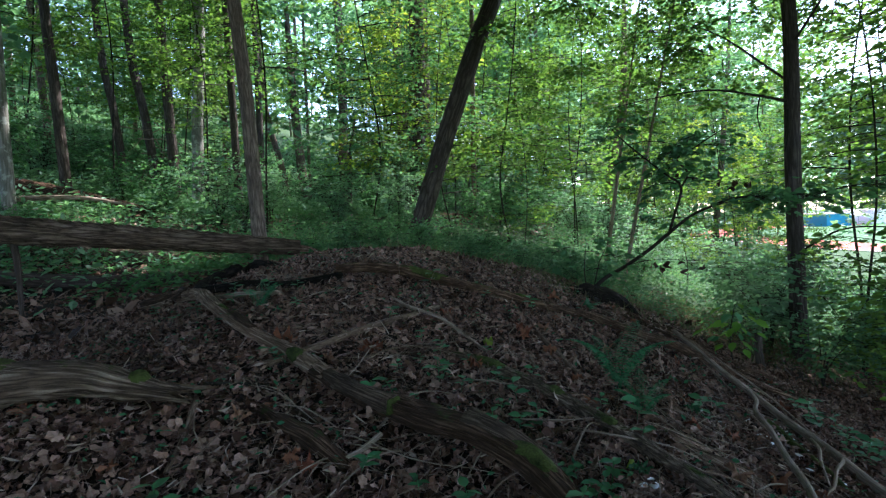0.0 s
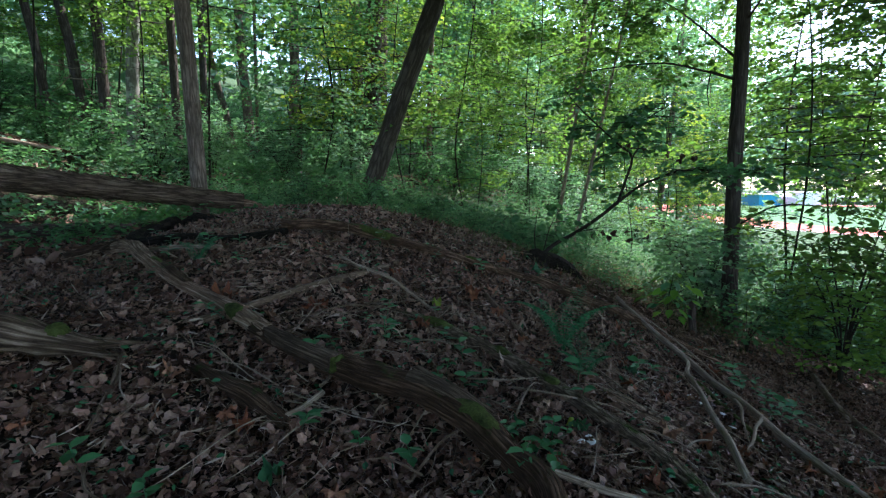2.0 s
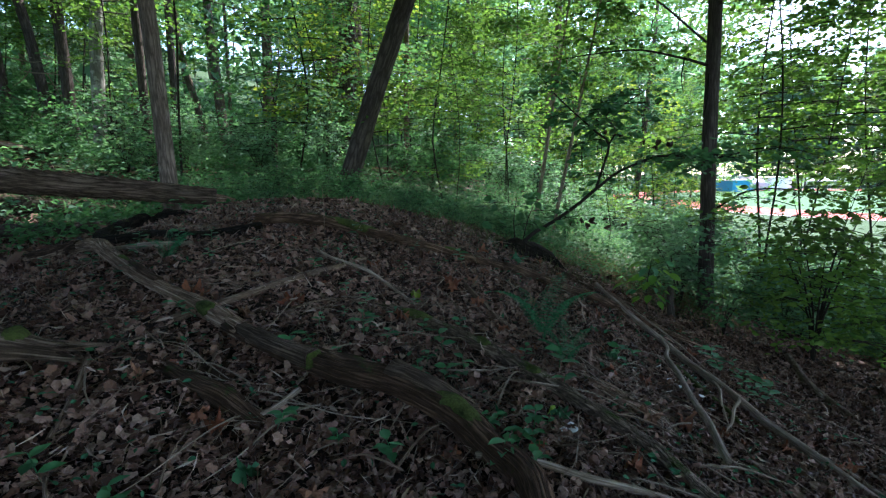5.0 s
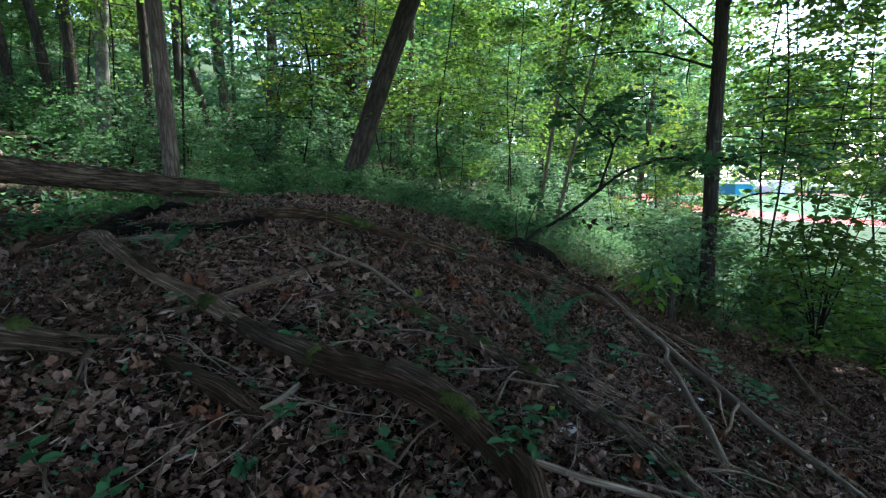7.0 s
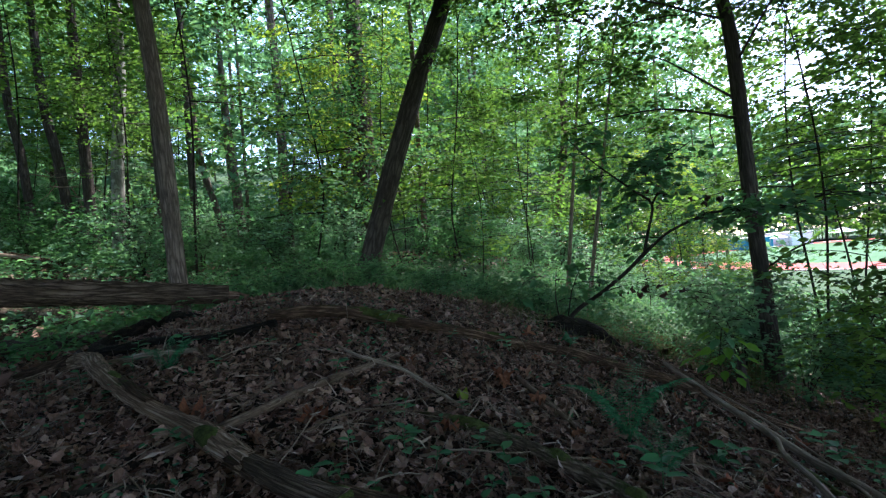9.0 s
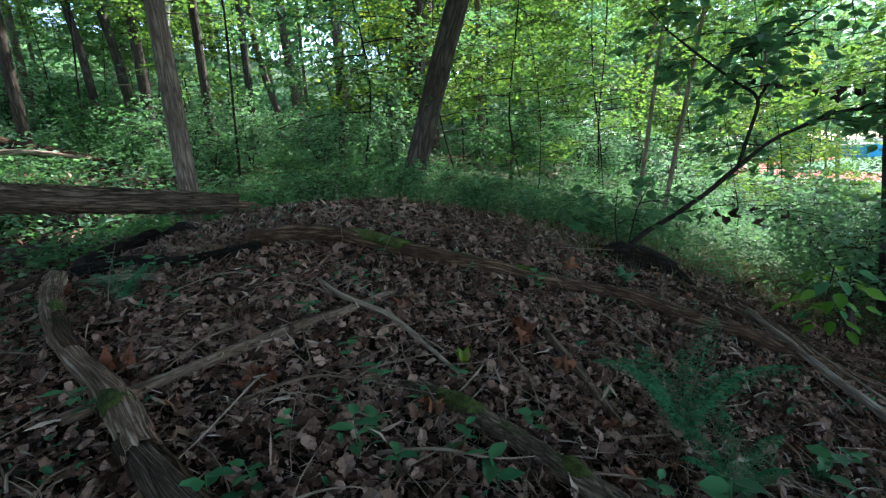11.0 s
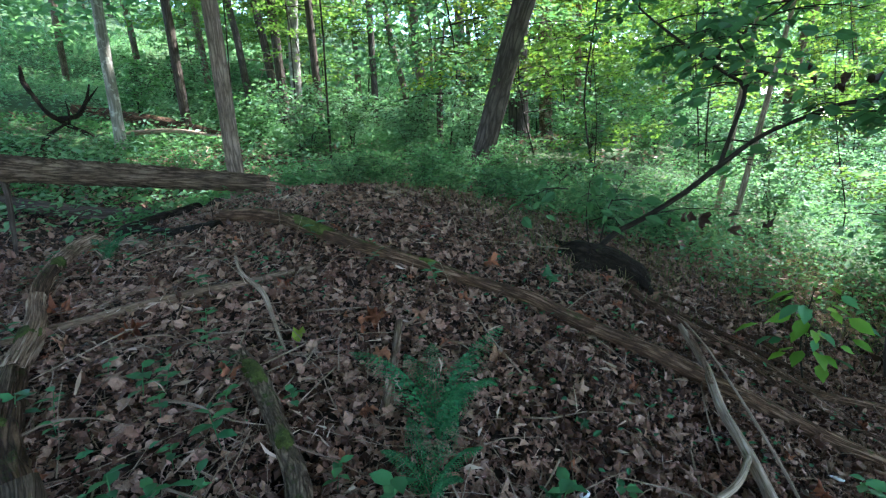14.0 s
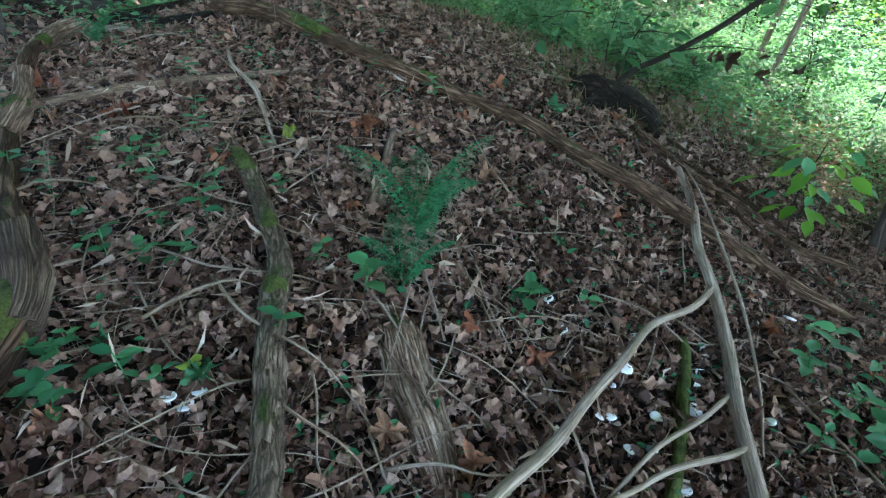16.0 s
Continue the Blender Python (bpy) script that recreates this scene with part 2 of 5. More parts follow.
FAR_HUMPS = np.array([(-6.0, 4.0, -0.77), (-6.0, 12.0, -0.04), (0.0, 12.0, 0.8), (6.0, 4.0, -0.19), (6.0, 12.0, -1.0), (0.0, -3.0, -0.13), (-10.0, 20.0, -1.2), (5.0, -3.0, -0.23), (-6.0, -3.0, 0.08), (12.0, 10.0, -0.8), (0.0, 20.0, 0.53), (12.0, 20.0, -1.98)])


def land(x, y):
    """Height of the ground: a hillside that falls to a level field, with a mound on it."""
    x, y = np.asarray(x, float), np.asarray(y, float)
    z = -4.5 + 1.5 * np.logaddexp(0, (18.5 - (0.8 * x - 0.1 * y)) / 6)
    for humps, wide in ((NEAR_HUMPS, 1.3), (FAR_HUMPS, 5.0)):
        for a, b, k in humps:
            z = z + k * np.exp(-((x - a) ** 2 + (y - b) ** 2) / (1.6 * wide * wide))
    f = np.clip((np.hypot(x - 64, np.maximum(np.abs(y - 88) - 12, 0)) - 37) / 30, 0, 1)
    f = f * f * (3 - 2 * f)
    z = z * f + (-4.0) * (1 - f)
    far = np.clip((np.hypot(x, y) - 24) / 60, 0, 1) * np.clip((0.2 * y - x) / (0.25 * np.abs(y) + 4), 0, 1)
    return z + far * 9


def small_relief(x, y):
    return 0.018 * np.sin(5.1 * x + 1.7 * np.sin(3.3 * y)) * np.sin(4.3 * y + 1.3) + 0.01 * np.sin(13 * x + 2) * np.sin(11 * y + 4 * np.sin(2 * x))


def at(x, y, up=0.0):
    return (x, y, float(land(x, y) + small_relief(x, y)) + up)


# ---- making meshes ----
RNG = np.random.default_rng(7)


def mesh_of(name, V, F, mat, smooth=True, uv=None):
    V, F = np.asarray(V, np.float32), np.asarray(F, np.int32)
    me = bpy.data.meshes.new(name)
    me.vertices.add(len(V))
    me.vertices.foreach_set("co", V.ravel())
    me.loops.add(F.size)
    me.loops.foreach_set("vertex_index", F.ravel())
    me.polygons.add(len(F))
    me.polygons.foreach_set("loop_start", np.arange(len(F), dtype=np.int32) * F.shape[1])
    me.polygons.foreach_set("use_smooth", np.full(len(F), smooth))
    if uv is not None:
        layer = me.uv_layers.new(name="UVMap")
        layer.data.foreach_set("uv", np.asarray(uv, np.float32)[F.ravel()].ravel())
    me.materials.append(mat)
    me.update(calc_edges=True)
    me.validate()
    return me


def thing(name, place, label, category, group=""):
    ob = new(name)
    ob.empty_display_size = 0.1
    ob.location = place
    return tagged(ob, label, category, group)


def part(name, V, F, mat, parent, label="", smooth=True, uv=None):
    """One mesh under a thing, given in the world's metres."""
    o, base = parent, Vector((0, 0, 0))
    while o is not None:
        base += o.location
        o = o.parent
    ob = new(name, mesh_of(name, np.asarray(V, float) - np.array(base), F, mat, smooth, uv))
    ob.parent = parent
    return tagged(ob, label)


def single(name, V, F, mat, label, category, group="", smooth=True, uv=None, kind=""):
    V = np.asarray(V, float)
    base = V.mean(axis=0)
    base[2] = V[:, 2].min()
    ob = new(name, mesh_of(name, V - base, F, mat, smooth, uv))
    ob.location = base
    return tagged(ob, label, category, group, kind)


def spline(P, step):
    """Points every step metres along a smooth line through P (x, y, z, radius)."""
    P = np.asarray(P, float)
    if len(P) == 2:
        n = max(2, int(np.linalg.norm(P[1, :3] - P[0, :3]) / step) + 1)
        return P[0] + (P[1] - P[0]) * np.linspace(0, 1, n)[:, None]
    Q = np.vstack([2 * P[0] - P[1], P, 2 * P[-1] - P[-2]])
    Q[0, 3], Q[-1, 3] = P[0, 3], P[-1, 3]
    out = []
    for i in range(1, len(Q) - 2):
        n = max(1, int(np.linalg.norm(Q[i + 1, :3] - Q[i, :3]) / step))
        t = (np.arange(n) / n)[:, None]
        a, b, c, d = Q[i - 1], Q[i], Q[i + 1], Q[i + 2]
        out.append(0.5 * (2 * b + (c - a) * t + (2 * a - 5 * b + 4 * c - d) * t ** 2 + (3 * b - a - 3 * c + d) * t ** 3))
    out.append(P[-1:])
    out = np.vstack(out)
    out[:, 3] = np.maximum(out[:, 3], 0.0008)
    return out


def tube(P, sides=10, step=0.15, rough=0.0, knots=0.0, flat=1.0, seed=0, ridges=0, jag=0.0):
    """A stem along P. rough: uneven radius; ridges: bark ridges as geometry; jag: broken, splintered ends."""
    rng = np.random.default_rng(seed)
    S = spline(P, step)
    n = len(S)
    T = np.gradient(S[:, :3], axis=0)
    T /= np.linalg.norm(T, axis=1)[:, None] + 1e-9
    ref = np.array((0, 0, 1.0)) if abs(T[:, 2]).mean() < 0.75 else np.array((0, 1.0, 0))
    A = np.cross(T, ref)
    A /= np.linalg.norm(A, axis=1)[:, None] + 1e-9
    B = np.cross(A, T)
    ang = np.linspace(0, 2 * math.pi, sides + 1)
    along = np.concatenate([[0], np.cumsum(np.linalg.norm(np.diff(S[:, :3], axis=0), axis=1))])
    a, l = np.meshgrid(ang, along)
    wob = np.ones_like(a)
    if rough:
        for k in range(7):
            wob += rough * (0.5 / (1 + k * 0.4)) * np.sin((k % 4 + 1) * a + rng.uniform(0, 6)) * np.sin(l * rng.uniform(2, 5) * (1 + k) + rng.uniform(0, 6))
    if ridges:
        ph = sum(np.sin(l * rng.uniform(5, 22) + round(rng.uniform(1, 4)) * a + rng.uniform(0, 6)) for _ in range(5)) * 0.55
        brk = 0.5 + 0.5 * np.sin(l * rng.uniform(35, 60) + 2.5 * np.sin(a * 4 + l * 9) + 2 * np.sin(a * 7))
        r = np.abs(np.sin(0.5 * ridges * a + ph)) * (0.35 + 0.65 * brk)
        wob *= 0.88 + 0.19 * r
    if knots:
        for _ in range(int(along[-1] * 2) + 1):
            la, aa = rng.uniform(0, along[-1]), rng.uniform(0, 6.28)
            wob += knots * np.exp(-((l - la) / 0.05) ** 2) * np.exp(-(np.angle(np.exp(1j * (a - aa))) / 0.5) ** 2)
    wob[:, -1] = wob[:, 0]
    R = S[:, 3][:, None] * wob
    V = S[:, None, :3] + A[:, None, :] * (np.cos(a) * R)[..., None] + B[:, None, :] * (np.sin(a) * R * flat)[..., None]
    if jag:
        for e, sg in ((0, -1), (n - 1, 1)):
            V[e] += T[e] * (sg * jag * rng.uniform(0, 1, sides + 1))[:, None]
            V[e, -1] = V[e, 0]
    V = V.reshape(-1, 3)
    uv = np.stack([a / (2 * math.pi) * 1.0, l], -1).reshape(-1, 2)
    m = sides + 1
    i, j = np.meshgrid(np.arange(n - 1), np.arange(sides), indexing="ij")
    q = np.stack([i * m + j, i * m + j + 1, (i + 1) * m + j + 1, (i + 1) * m + j], -1).reshape(-1, 4)
    ends = np.array([S[0, :3], S[-1, :3]])
    c0 = len(V)
    V = np.vstack([V, ends])
    uv = np.vstack([uv, [[0.5, 0], [0.5, along[-1]]]])
    F = [np.stack([q[:, 0], q[:, 1], q[:, 2]], -1), np.stack([q[:, 0], q[:, 2], q[:, 3]], -1)]
    jj = np.arange(sides)
    F.append(np.stack([np.full(sides, c0), jj + 1, jj], -1))
    F.append(np.stack([np.full(sides, c0 + 1), (n - 1) * m + jj, (n - 1) * m + jj + 1], -1))
    return V, np.vstack(F), uv


def joined(pieces):
    """Several (V, F, uv) as one."""
    Vs, Fs, Us, k = [], [], [], 0
    for V, F, U in pieces:
        Vs.append(V), Fs.append(F + k), Us.append(U)
        k += len(V)
    return np.vstack(Vs), np.vstack(Fs), np.vstack(Us)


def outline(fn, n, curl=0.1, fold=0.1):
    """A leaf of unit length that lies along x: a fan about its middle."""
    th = np.linspace(0, 2 * math.pi, n, endpoint=False)
    r = fn(th)
    x, y = 0.5 + r * np.cos(th) * 0.5, r * np.sin(th) * 0.5
    z = -curl * (x - 0.5) ** 2 * 2 + fold * np.abs(y)
    V = np.vstack([[0.5, 0, 0], np.stack([x, y, z], -1)])
    k = np.arange(n)
    return V, np.stack([np.zeros(n, int), k + 1, (k + 1) % n + 1], -1)


DIAMOND = (np.array([(0, 0, 0), (0.45, 0.33, 0.06), (1, 0, -0.08), (0.45, -0.33, 0.06)]), np.array([(0, 1, 2), (0, 2, 3)]))
OVAL = (np.array([(0, 0, 0), (0.25, 0.24, 0.05), (0.6, 0.25, 0.05), (1, 0, -0.1), (0.6, -0.25, 0.05), (0.25, -0.24, 0.05)]), np.array([(0, 1, 2), (0, 2, 3), (0, 3, 4), (0, 4, 5)]))
OAK = outline(lambda t: (0.66 + 0.2 * np.abs(np.sin(3.5 * t)) + 0.14 * np.cos(t)) * (1 - 0.25 * np.abs(np.sin(t))), 14, 0.9, 0.6)
MAPLE = outline(lambda t: 0.38 + 0.62 * np.clip(1 - np.abs(np.angle(np.exp(5j * t))) / 2.9, 0, 1) ** 1.15 * (0.8 + 0.2 * np.cos(t)) + 0.035 * np.cos(25 * t), 40, 0.9, 0.5)
CRUMPLED = outline(lambda t: 0.75 + 0.25 * np.sin(3 * t + 1), 8, 1.6, -0.7)
BEECH = outline(lambda t: np.abs(np.cos(t)) * 0.45 + 0.55, 8, 1.0, 0.4)


def unit(a):
    return a / (np.linalg.norm(a, axis=-1, keepdims=True) + 1e-9)


def leaves(shape, P, axis, up, size, warp=0.0, seed=0):
    """Many leaves in one go: base points, directions, normals and lengths."""
    LV, LF = shape
    P, axis, up, size = (np.asarray(v, float) for v in (P, axis, up, size))
    axis = unit(axis)
    side = unit(np.cross(up, axis))
    nrm = np.cross(axis, side)
    n, m = len(P), len(LV)
    L = np.broadcast_to(LV, (n, m, 3)).copy()
    if warp:
        rng = np.random.default_rng(seed)
        L[:, :, 2] = L[:, :, 2] * rng.uniform(-0.6, 1.8, n)[:, None] + rng.normal(0, warp, (n, m))
        L[:, :, 1] *= rng.uniform(0.6, 1.15, n)[:, None]
    V = P[:, None] + size[:, None, None] * (L[..., 0:1] * axis[:, None] + L[..., 1:2] * side[:, None] + L[..., 2:3] * nrm[:, None])
    F = LF[None] + (np.arange(n) * m)[:, None, None]
    return V.reshape(-1, 3), F.reshape(-1, LF.shape[1])


# ---- sprays of foliage ----
def bough(start, heading, length, rng, rise=0.15, droop=0.25, leaf=0.1, twigs=9, layers=0.35):
    """A side branch with its twigs in one flattish layer: returns the wood (paths) and the leaves' places."""
    t = np.linspace(0, 1, 5)
    h = np.array([math.cos(heading), math.sin(heading), 0])
    w = np.array([-h[1], h[0], 0])
    bend = rng.uniform(-0.2, 0.2)
    C = np.array(start) + length * (t[:, None] * h + (bend * t ** 2)[:, None] * w)
    C[:, 2] += length * (rise * t - droop * t ** 2)
    wood = [np.hstack([C, (0.003 + 0.005 * length) * (1 - 0.85 * t)[:, None]])]
    LP, LA, LN, LS = [], [], [], []
    for k in range(twigs):
        u = 0.2 + 0.8 * (k + rng.uniform(0, 0.8)) / twigs
        i = min(int(u * 4), 3)
        p = C[i] + (C[i + 1] - C[i]) * (u * 4 - i)
        sgn = 1 if k % 2 else -1
        d = unit(h * rng.uniform(0.4, 1.0) + w * sgn * rng.uniform(0.5, 1.0) + np.array([0, 0, rng.normal(0, 0.12)]))
        tl = length * rng.uniform(0.22, 0.5) * (1.15 - 0.6 * u)
        wood.append(np.array([(*p, 0.0035), (*(p + d * tl + np.array([0, 0, -0.12 * tl])), 0.0012)]))
        m = max(3, int(tl / (leaf * 0.42)))
        s = np.linspace(0.12, 1, m)
        q = p + d * (tl * s)[:, None]
        q[:, 2] += -0.12 * tl * s ** 2 + rng.normal(0, leaf * 0.7, m)
        sd = np.where(np.arange(m) % 2, 1, -1)
        ax = d * 0.6 + np.cross(d, (0, 0, 1.0)) * (sd * rng.uniform(0.5, 1.1, m))[:, None]
        ax[:, 2] -= rng.uniform(0.05, layers, m)
        LP.append(q), LA.append(ax), LN.append(np.array([0, 0, 1.0]) + rng.normal(0, 0.9, (m, 3))), LS.append(leaf * rng.uniform(0.6, 1.25, m))
    return wood, (np.vstack(LP), np.vstack(LA), np.vstack(LN), np.concatenate(LS))


def wood_mesh(paths, sides=4, step=0.5):
    return joined([tube(p, sides, step) for p in paths])


def leaf_mesh(parts, shape=DIAMOND):
    P, A, N, S = (np.concatenate([p[i] for p in parts]) for i in range(4))
    return leaves(shape, P, A, N, S)


def sapling(place, height, spread, boughs, leaf, mat, label, seed, low=0.25, lean=(0, 0), shape=DIAMOND, bark=None, girth=0.013, group="understory trees", name="sapling"):
    rng = np.random.default_rng(seed)
    base = np.array(place, float)
    ob = thing(name, place, label, "tree", group)
    t = np.linspace(0, 1, 7)
    C = base + np.stack([lean[0] * t + 0.27 * np.sin(4.2 * t + seed), lean[1] * t + 0.27 * (np.cos(4 * t + seed) - math.cos(seed)), height * t], -1)
    C[0] = base - (0, 0, 0.08)
    V, F, U = tube(np.hstack([C, (girth * (1.05 - t) + 0.004)[:, None]]), 7, 0.4)
    part("trunk", V, F, bark or M_TWIGDARK, ob, uv=U)
    wood, lv = [], []
    for k in range(boughs):
        u = low + (1 - low) * (k + rng.uniform(0, 1)) / boughs
        i = min(int(u * 6), 5)
        p = C[i] + (C[i + 1] - C[i]) * (u * 6 - i)
        w, l = bough(p, rng.uniform(0, 6.283), spread * rng.uniform(0.6, 1.1) * (1.1 - 0.6 * u), rng, leaf=leaf, twigs=10)
        wood += w
        lv.append(l)
    V, F, U = wood_mesh(wood)
    tagged(part("branchwork", V, F, M_TWIGDARK, ob, uv=U), kind="stuff")
    V, F = leaf_mesh(lv, shape)
    tagged(part("crown", V, F, mat, ob, smooth=False), kind="stuff")
    return ob


def shrub(place, height, stems, boughs, leaf, mat, label, seed, spread=0.6, shape=DIAMOND, bark=None, name="shrub", group="shrubs", thick=0.008):
    rng = np.random.default_rng(seed)
    base = np.array(place, float)
    ob = thing(name, place, label, "shrub", group)
    lv, wood = [], []
    for s in range(stems):
        a = rng.uniform(0, 6.283)
        out = spread * rng.uniform(0.3, 1)
        h = height * rng.uniform(0.65, 1.0)
        t = np.linspace(0, 1, 5)
        C = base + np.stack([math.cos(a) * out * t ** 1.6, math.sin(a) * out * t ** 1.6, h * t ** 0.9], -1)
        C[0, 2] -= 0.05
        V, F, U = tube(np.hstack([C, (thick * (1.1 - t))[:, None]]), 5, 0.3)
        part("stem", V, F, bark or M_TWIGDARK, ob, uv=U)
        for k in range(boughs):
            u = 0.2 + 0.8 * (k + rng.uniform(0, 1)) / boughs
            i = min(int(u * 4), 3)
            p = C[i] + (C[i + 1] - C[i]) * (u * 4 - i)
            w, l = bough(p, rng.uniform(0, 6.283), height * 0.33 * rng.uniform(0.6, 1.1), rng, rise=0.4, droop=0.35, leaf=leaf, twigs=6)
            wood += w
            lv.append(l)
    V, F, U = wood_mesh(wood, 3)
    tagged(part("twigwork", V, F, M_TWIGDARK, ob, uv=U), kind="stuff")
    V, F = leaf_mesh(lv, shape)
    tagged(part("foliage", V, F, mat, ob, smooth=False), kind="stuff")
    return ob


def tall_tree(trunk, bark, label, seed, sides=12, crown=None, limbs=6, name="tree", rough=0.05, mat=None, group="forest trees", flare=1.5, leaf=0.15):
    """trunk: (x, y, z, radius) from the ground up; crown: (bottom height, radius, clumps) above the foot."""
    rng = np.random.default_rng(seed)
    P = np.array(trunk, float)
    foot = P[0].copy()
    ob = thing(name, tuple(foot[:3]), label, "tree", group)
    low = foot.copy()
    low[2] -= 0.25
    low[3] *= flare
    P[0] = foot + (P[1] - foot) * 0.06
    P[0, 3] = foot[3] * 1.02
    P = np.vstack([low, [foot[0], foot[1], foot[2] + 0.03, foot[3] * (1 + (flare - 1) * 0.5)], P])
    V, F, U = tube(P, sides, 0.25, rough=rough, seed=seed)
    part("trunk", V, F, bark, ob, uv=U)
    if crown:
        top = P[-1]
        lo, rad, clumps = crown
        wood, lv = [], []
        H = top[2] - foot[2]
        for k in range(limbs):
            u = (lo + (H - lo) * rng.uniform(0, 1)) / H
            z = foot[2] + H * u
            j = max(1, int(np.searchsorted(P[:, 2], z)))
            j = min(j, len(P) - 1)
            s = (z - P[j - 1, 2]) / (P[j, 2] - P[j - 1, 2] + 1e-6)
            p = P[j - 1] + (P[j] - P[j - 1]) * s
            a = rng.uniform(0, 6.283)
            L = rad * rng.uniform(0.6, 1)
            q = p[:3] + np.array([math.cos(a) * L, math.sin(a) * L, L * rng.uniform(0.2, 0.7)])
            m = (p[:3] + q) / 2 + (0, 0, 0.12 * L)
            V, F, U = tube([(*p[:3], p[3] * 0.2), (*m, p[3] * 0.12), (*q, p[3] * 0.04)], 6, 0.4, 0.05, seed=k)
            part("limb", V, F, bark, ob, uv=U)
            for c in range(clumps):
                f = rng.uniform(0.35, 1.05)
                s0 = p[:3] + (q - p[:3]) * f
                w, l = bough(s0, rng.uniform(0, 6.283), rad * 0.5 * rng.uniform(0.6, 1.1), rng, leaf=leaf, twigs=8)
                wood.append(w[0])
                lv.append(l)
        V, F, U = wood_mesh(wood, 4, 0.6)
        tagged(part("twigwork", V, F, bark, ob, uv=U), kind="stuff")
        V, F = leaf_mesh(lv)
        tagged(part("crown", V, F, mat or M_CANOPY, ob, smooth=False), kind="stuff")
    return ob

# ---- ground, field ----
def steps_out(a, b, fine, far):
    inner = np.arange(a, b, fine)
    s, out = fine, []
    p = b
    while p < far:
        out.append(p)
        s *= 1.09
        p += s
    q, s, back = a, fine, []
    while q > -far:
        s *= 1.09
        q -= s
        back.append(q)
    return np.concatenate([back[::-1], inner, out])


_gx, _gy = steps_out(-4.5, 4.5, 0.06, 500), steps_out(0.0, 8.0, 0.06, 500)
_X, _Y = np.meshgrid(_gx, _gy)
_Z = land(_X, _Y) + small_relief(_X, _Y)
_n, _m = _X.shape
_i, _j = np.meshgrid(np.arange(_n - 1), np.arange(_m - 1), indexing="ij")
_F = np.stack([_i * _m + _j, _i * _m + _j + 1, (_i + 1) * _m + _j + 1, (_i + 1) * _m + _j], -1).reshape(-1, 4)
_go = new("ground", mesh_of("ground", np.stack([_X, _Y, _Z], -1).reshape(-1, 3), _F, M_GROUND))
tagged(_go, "dark woodland soil and leaf mould on a sloping mound", "ground", kind="structure")


def flat_ring(name, cx, cy, ax, ay, r0, r1, z, mat, label, turn=0.6, kind="structure"):
    """A stadium-shaped band between the offsets r0 and r1 round a straight of half-length ax."""
    n = 96
    th = np.linspace(0, 2 * math.pi, n + 1)
    V = []
    for r in (r0, r1):
        x = np.cos(th) * r + np.sign(np.cos(th)) * ax
        y = np.sin(th) * r
        V.append(np.stack([cx + x * math.cos(turn) - y * math.sin(turn), cy + x * math.sin(turn) + y * math.cos(turn), np.full(n + 1, z)], -1))
    V = np.vstack(V)
    k = np.arange(n)
    F = np.stack([k, k + n + 1, k + n + 2, k + 1], -1)
    F = F[:, ::-1]
    return tagged(new(name, mesh_of(name, V, F, mat, False)), label, kind=kind)


FX, FY, FT = 64.0, 88.0, 1.68
flat_ring("sports_field", FX, FY, 12, 0, 0.01, 27, -3.97, M_TURF, "short green turf inside the running track", FT)
flat_ring("running_track", FX, FY, 12, 0, 27, 36, -3.95, M_TRACK, "red oval running track", FT)
flat_ring("track_edge", FX, FY, 12, 0, 36.0, 36.3, -3.93, M_WHITE, "white kerb line of the track", FT)


def box(cx, cy, cz, sx, sy, sz, turn=0.0):
    V = np.array([(x, y, z) for x in (-1, 1) for y in (-1, 1) for z in (-1, 1)], float) * (sx / 2, sy / 2, sz / 2)
    c, s = math.cos(turn), math.sin(turn)
    V = np.stack([V[:, 0] * c - V[:, 1] * s + cx, V[:, 0] * s + V[:, 1] * c + cy, V[:, 2] + cz], -1)
    F = np.array([(0, 1, 3, 2), (4, 6, 7, 5), (0, 4, 5, 1), (2, 3, 7, 6), (0, 2, 6, 4), (1, 5, 7, 3)])
    return V, F


def shed(x, y, z, w, d, h, turn, wall, roof, label):
    ob = thing("field_hut", (x, y, z), label, "hut")
    part("wall", *box(x, y, z + h / 2, w, d, h, turn), wall, ob, smooth=False)
    part("roof", *box(x, y, z + h + 0.12, w + 0.5, d + 0.5, 0.24, turn), roof, ob, "flat white roof", smooth=False)
    part("door", *box(x - math.sin(-turn) * -(d / 2), y - math.cos(turn) * (d / 2 + 0.02), z + 1.0, 0.9, 0.06, 2.0, turn), M_STEEL, ob, "metal door", smooth=False)
    return ob


shed(62.0, 128.0, -3.97, 9, 5, 2.6, FT, M_BLUE, M_WHITE, "low blue hut with a white roof beside the running track")
shed(72.0, 132.0, -3.97, 12, 5, 3.0, FT, M_WHITE, M_WHITE, "low white hut beyond the running track")


def tent(x, y, z, w, label):
    ob = thing("gazebo", (x, y, z), label, "gazebo", "gazebos by the field")
    for sx in (-1, 1):
        for sy in (-1, 1):
            V, F, U = tube([(x + sx * w / 2, y + sy * w / 2, z, 0.05), (x + sx * w / 2, y + sy * w / 2, z + 2.2, 0.05)], 6, 1)
            part("leg", V, F, M_STEEL, ob, uv=U)
    V = np.array([(x - w / 2, y - w / 2, z + 2.2), (x + w / 2, y - w / 2, z + 2.2), (x + w / 2, y + w / 2, z + 2.2), (x - w / 2, y + w / 2, z + 2.2), (x, y, z + 3.3)])
    part("canopy", V, np.array([(0, 1, 4), (1, 2, 4), (2, 3, 4), (3, 0, 4), (0, 2, 1), (0, 3, 2)]), M_WHITE, ob, smooth=False)


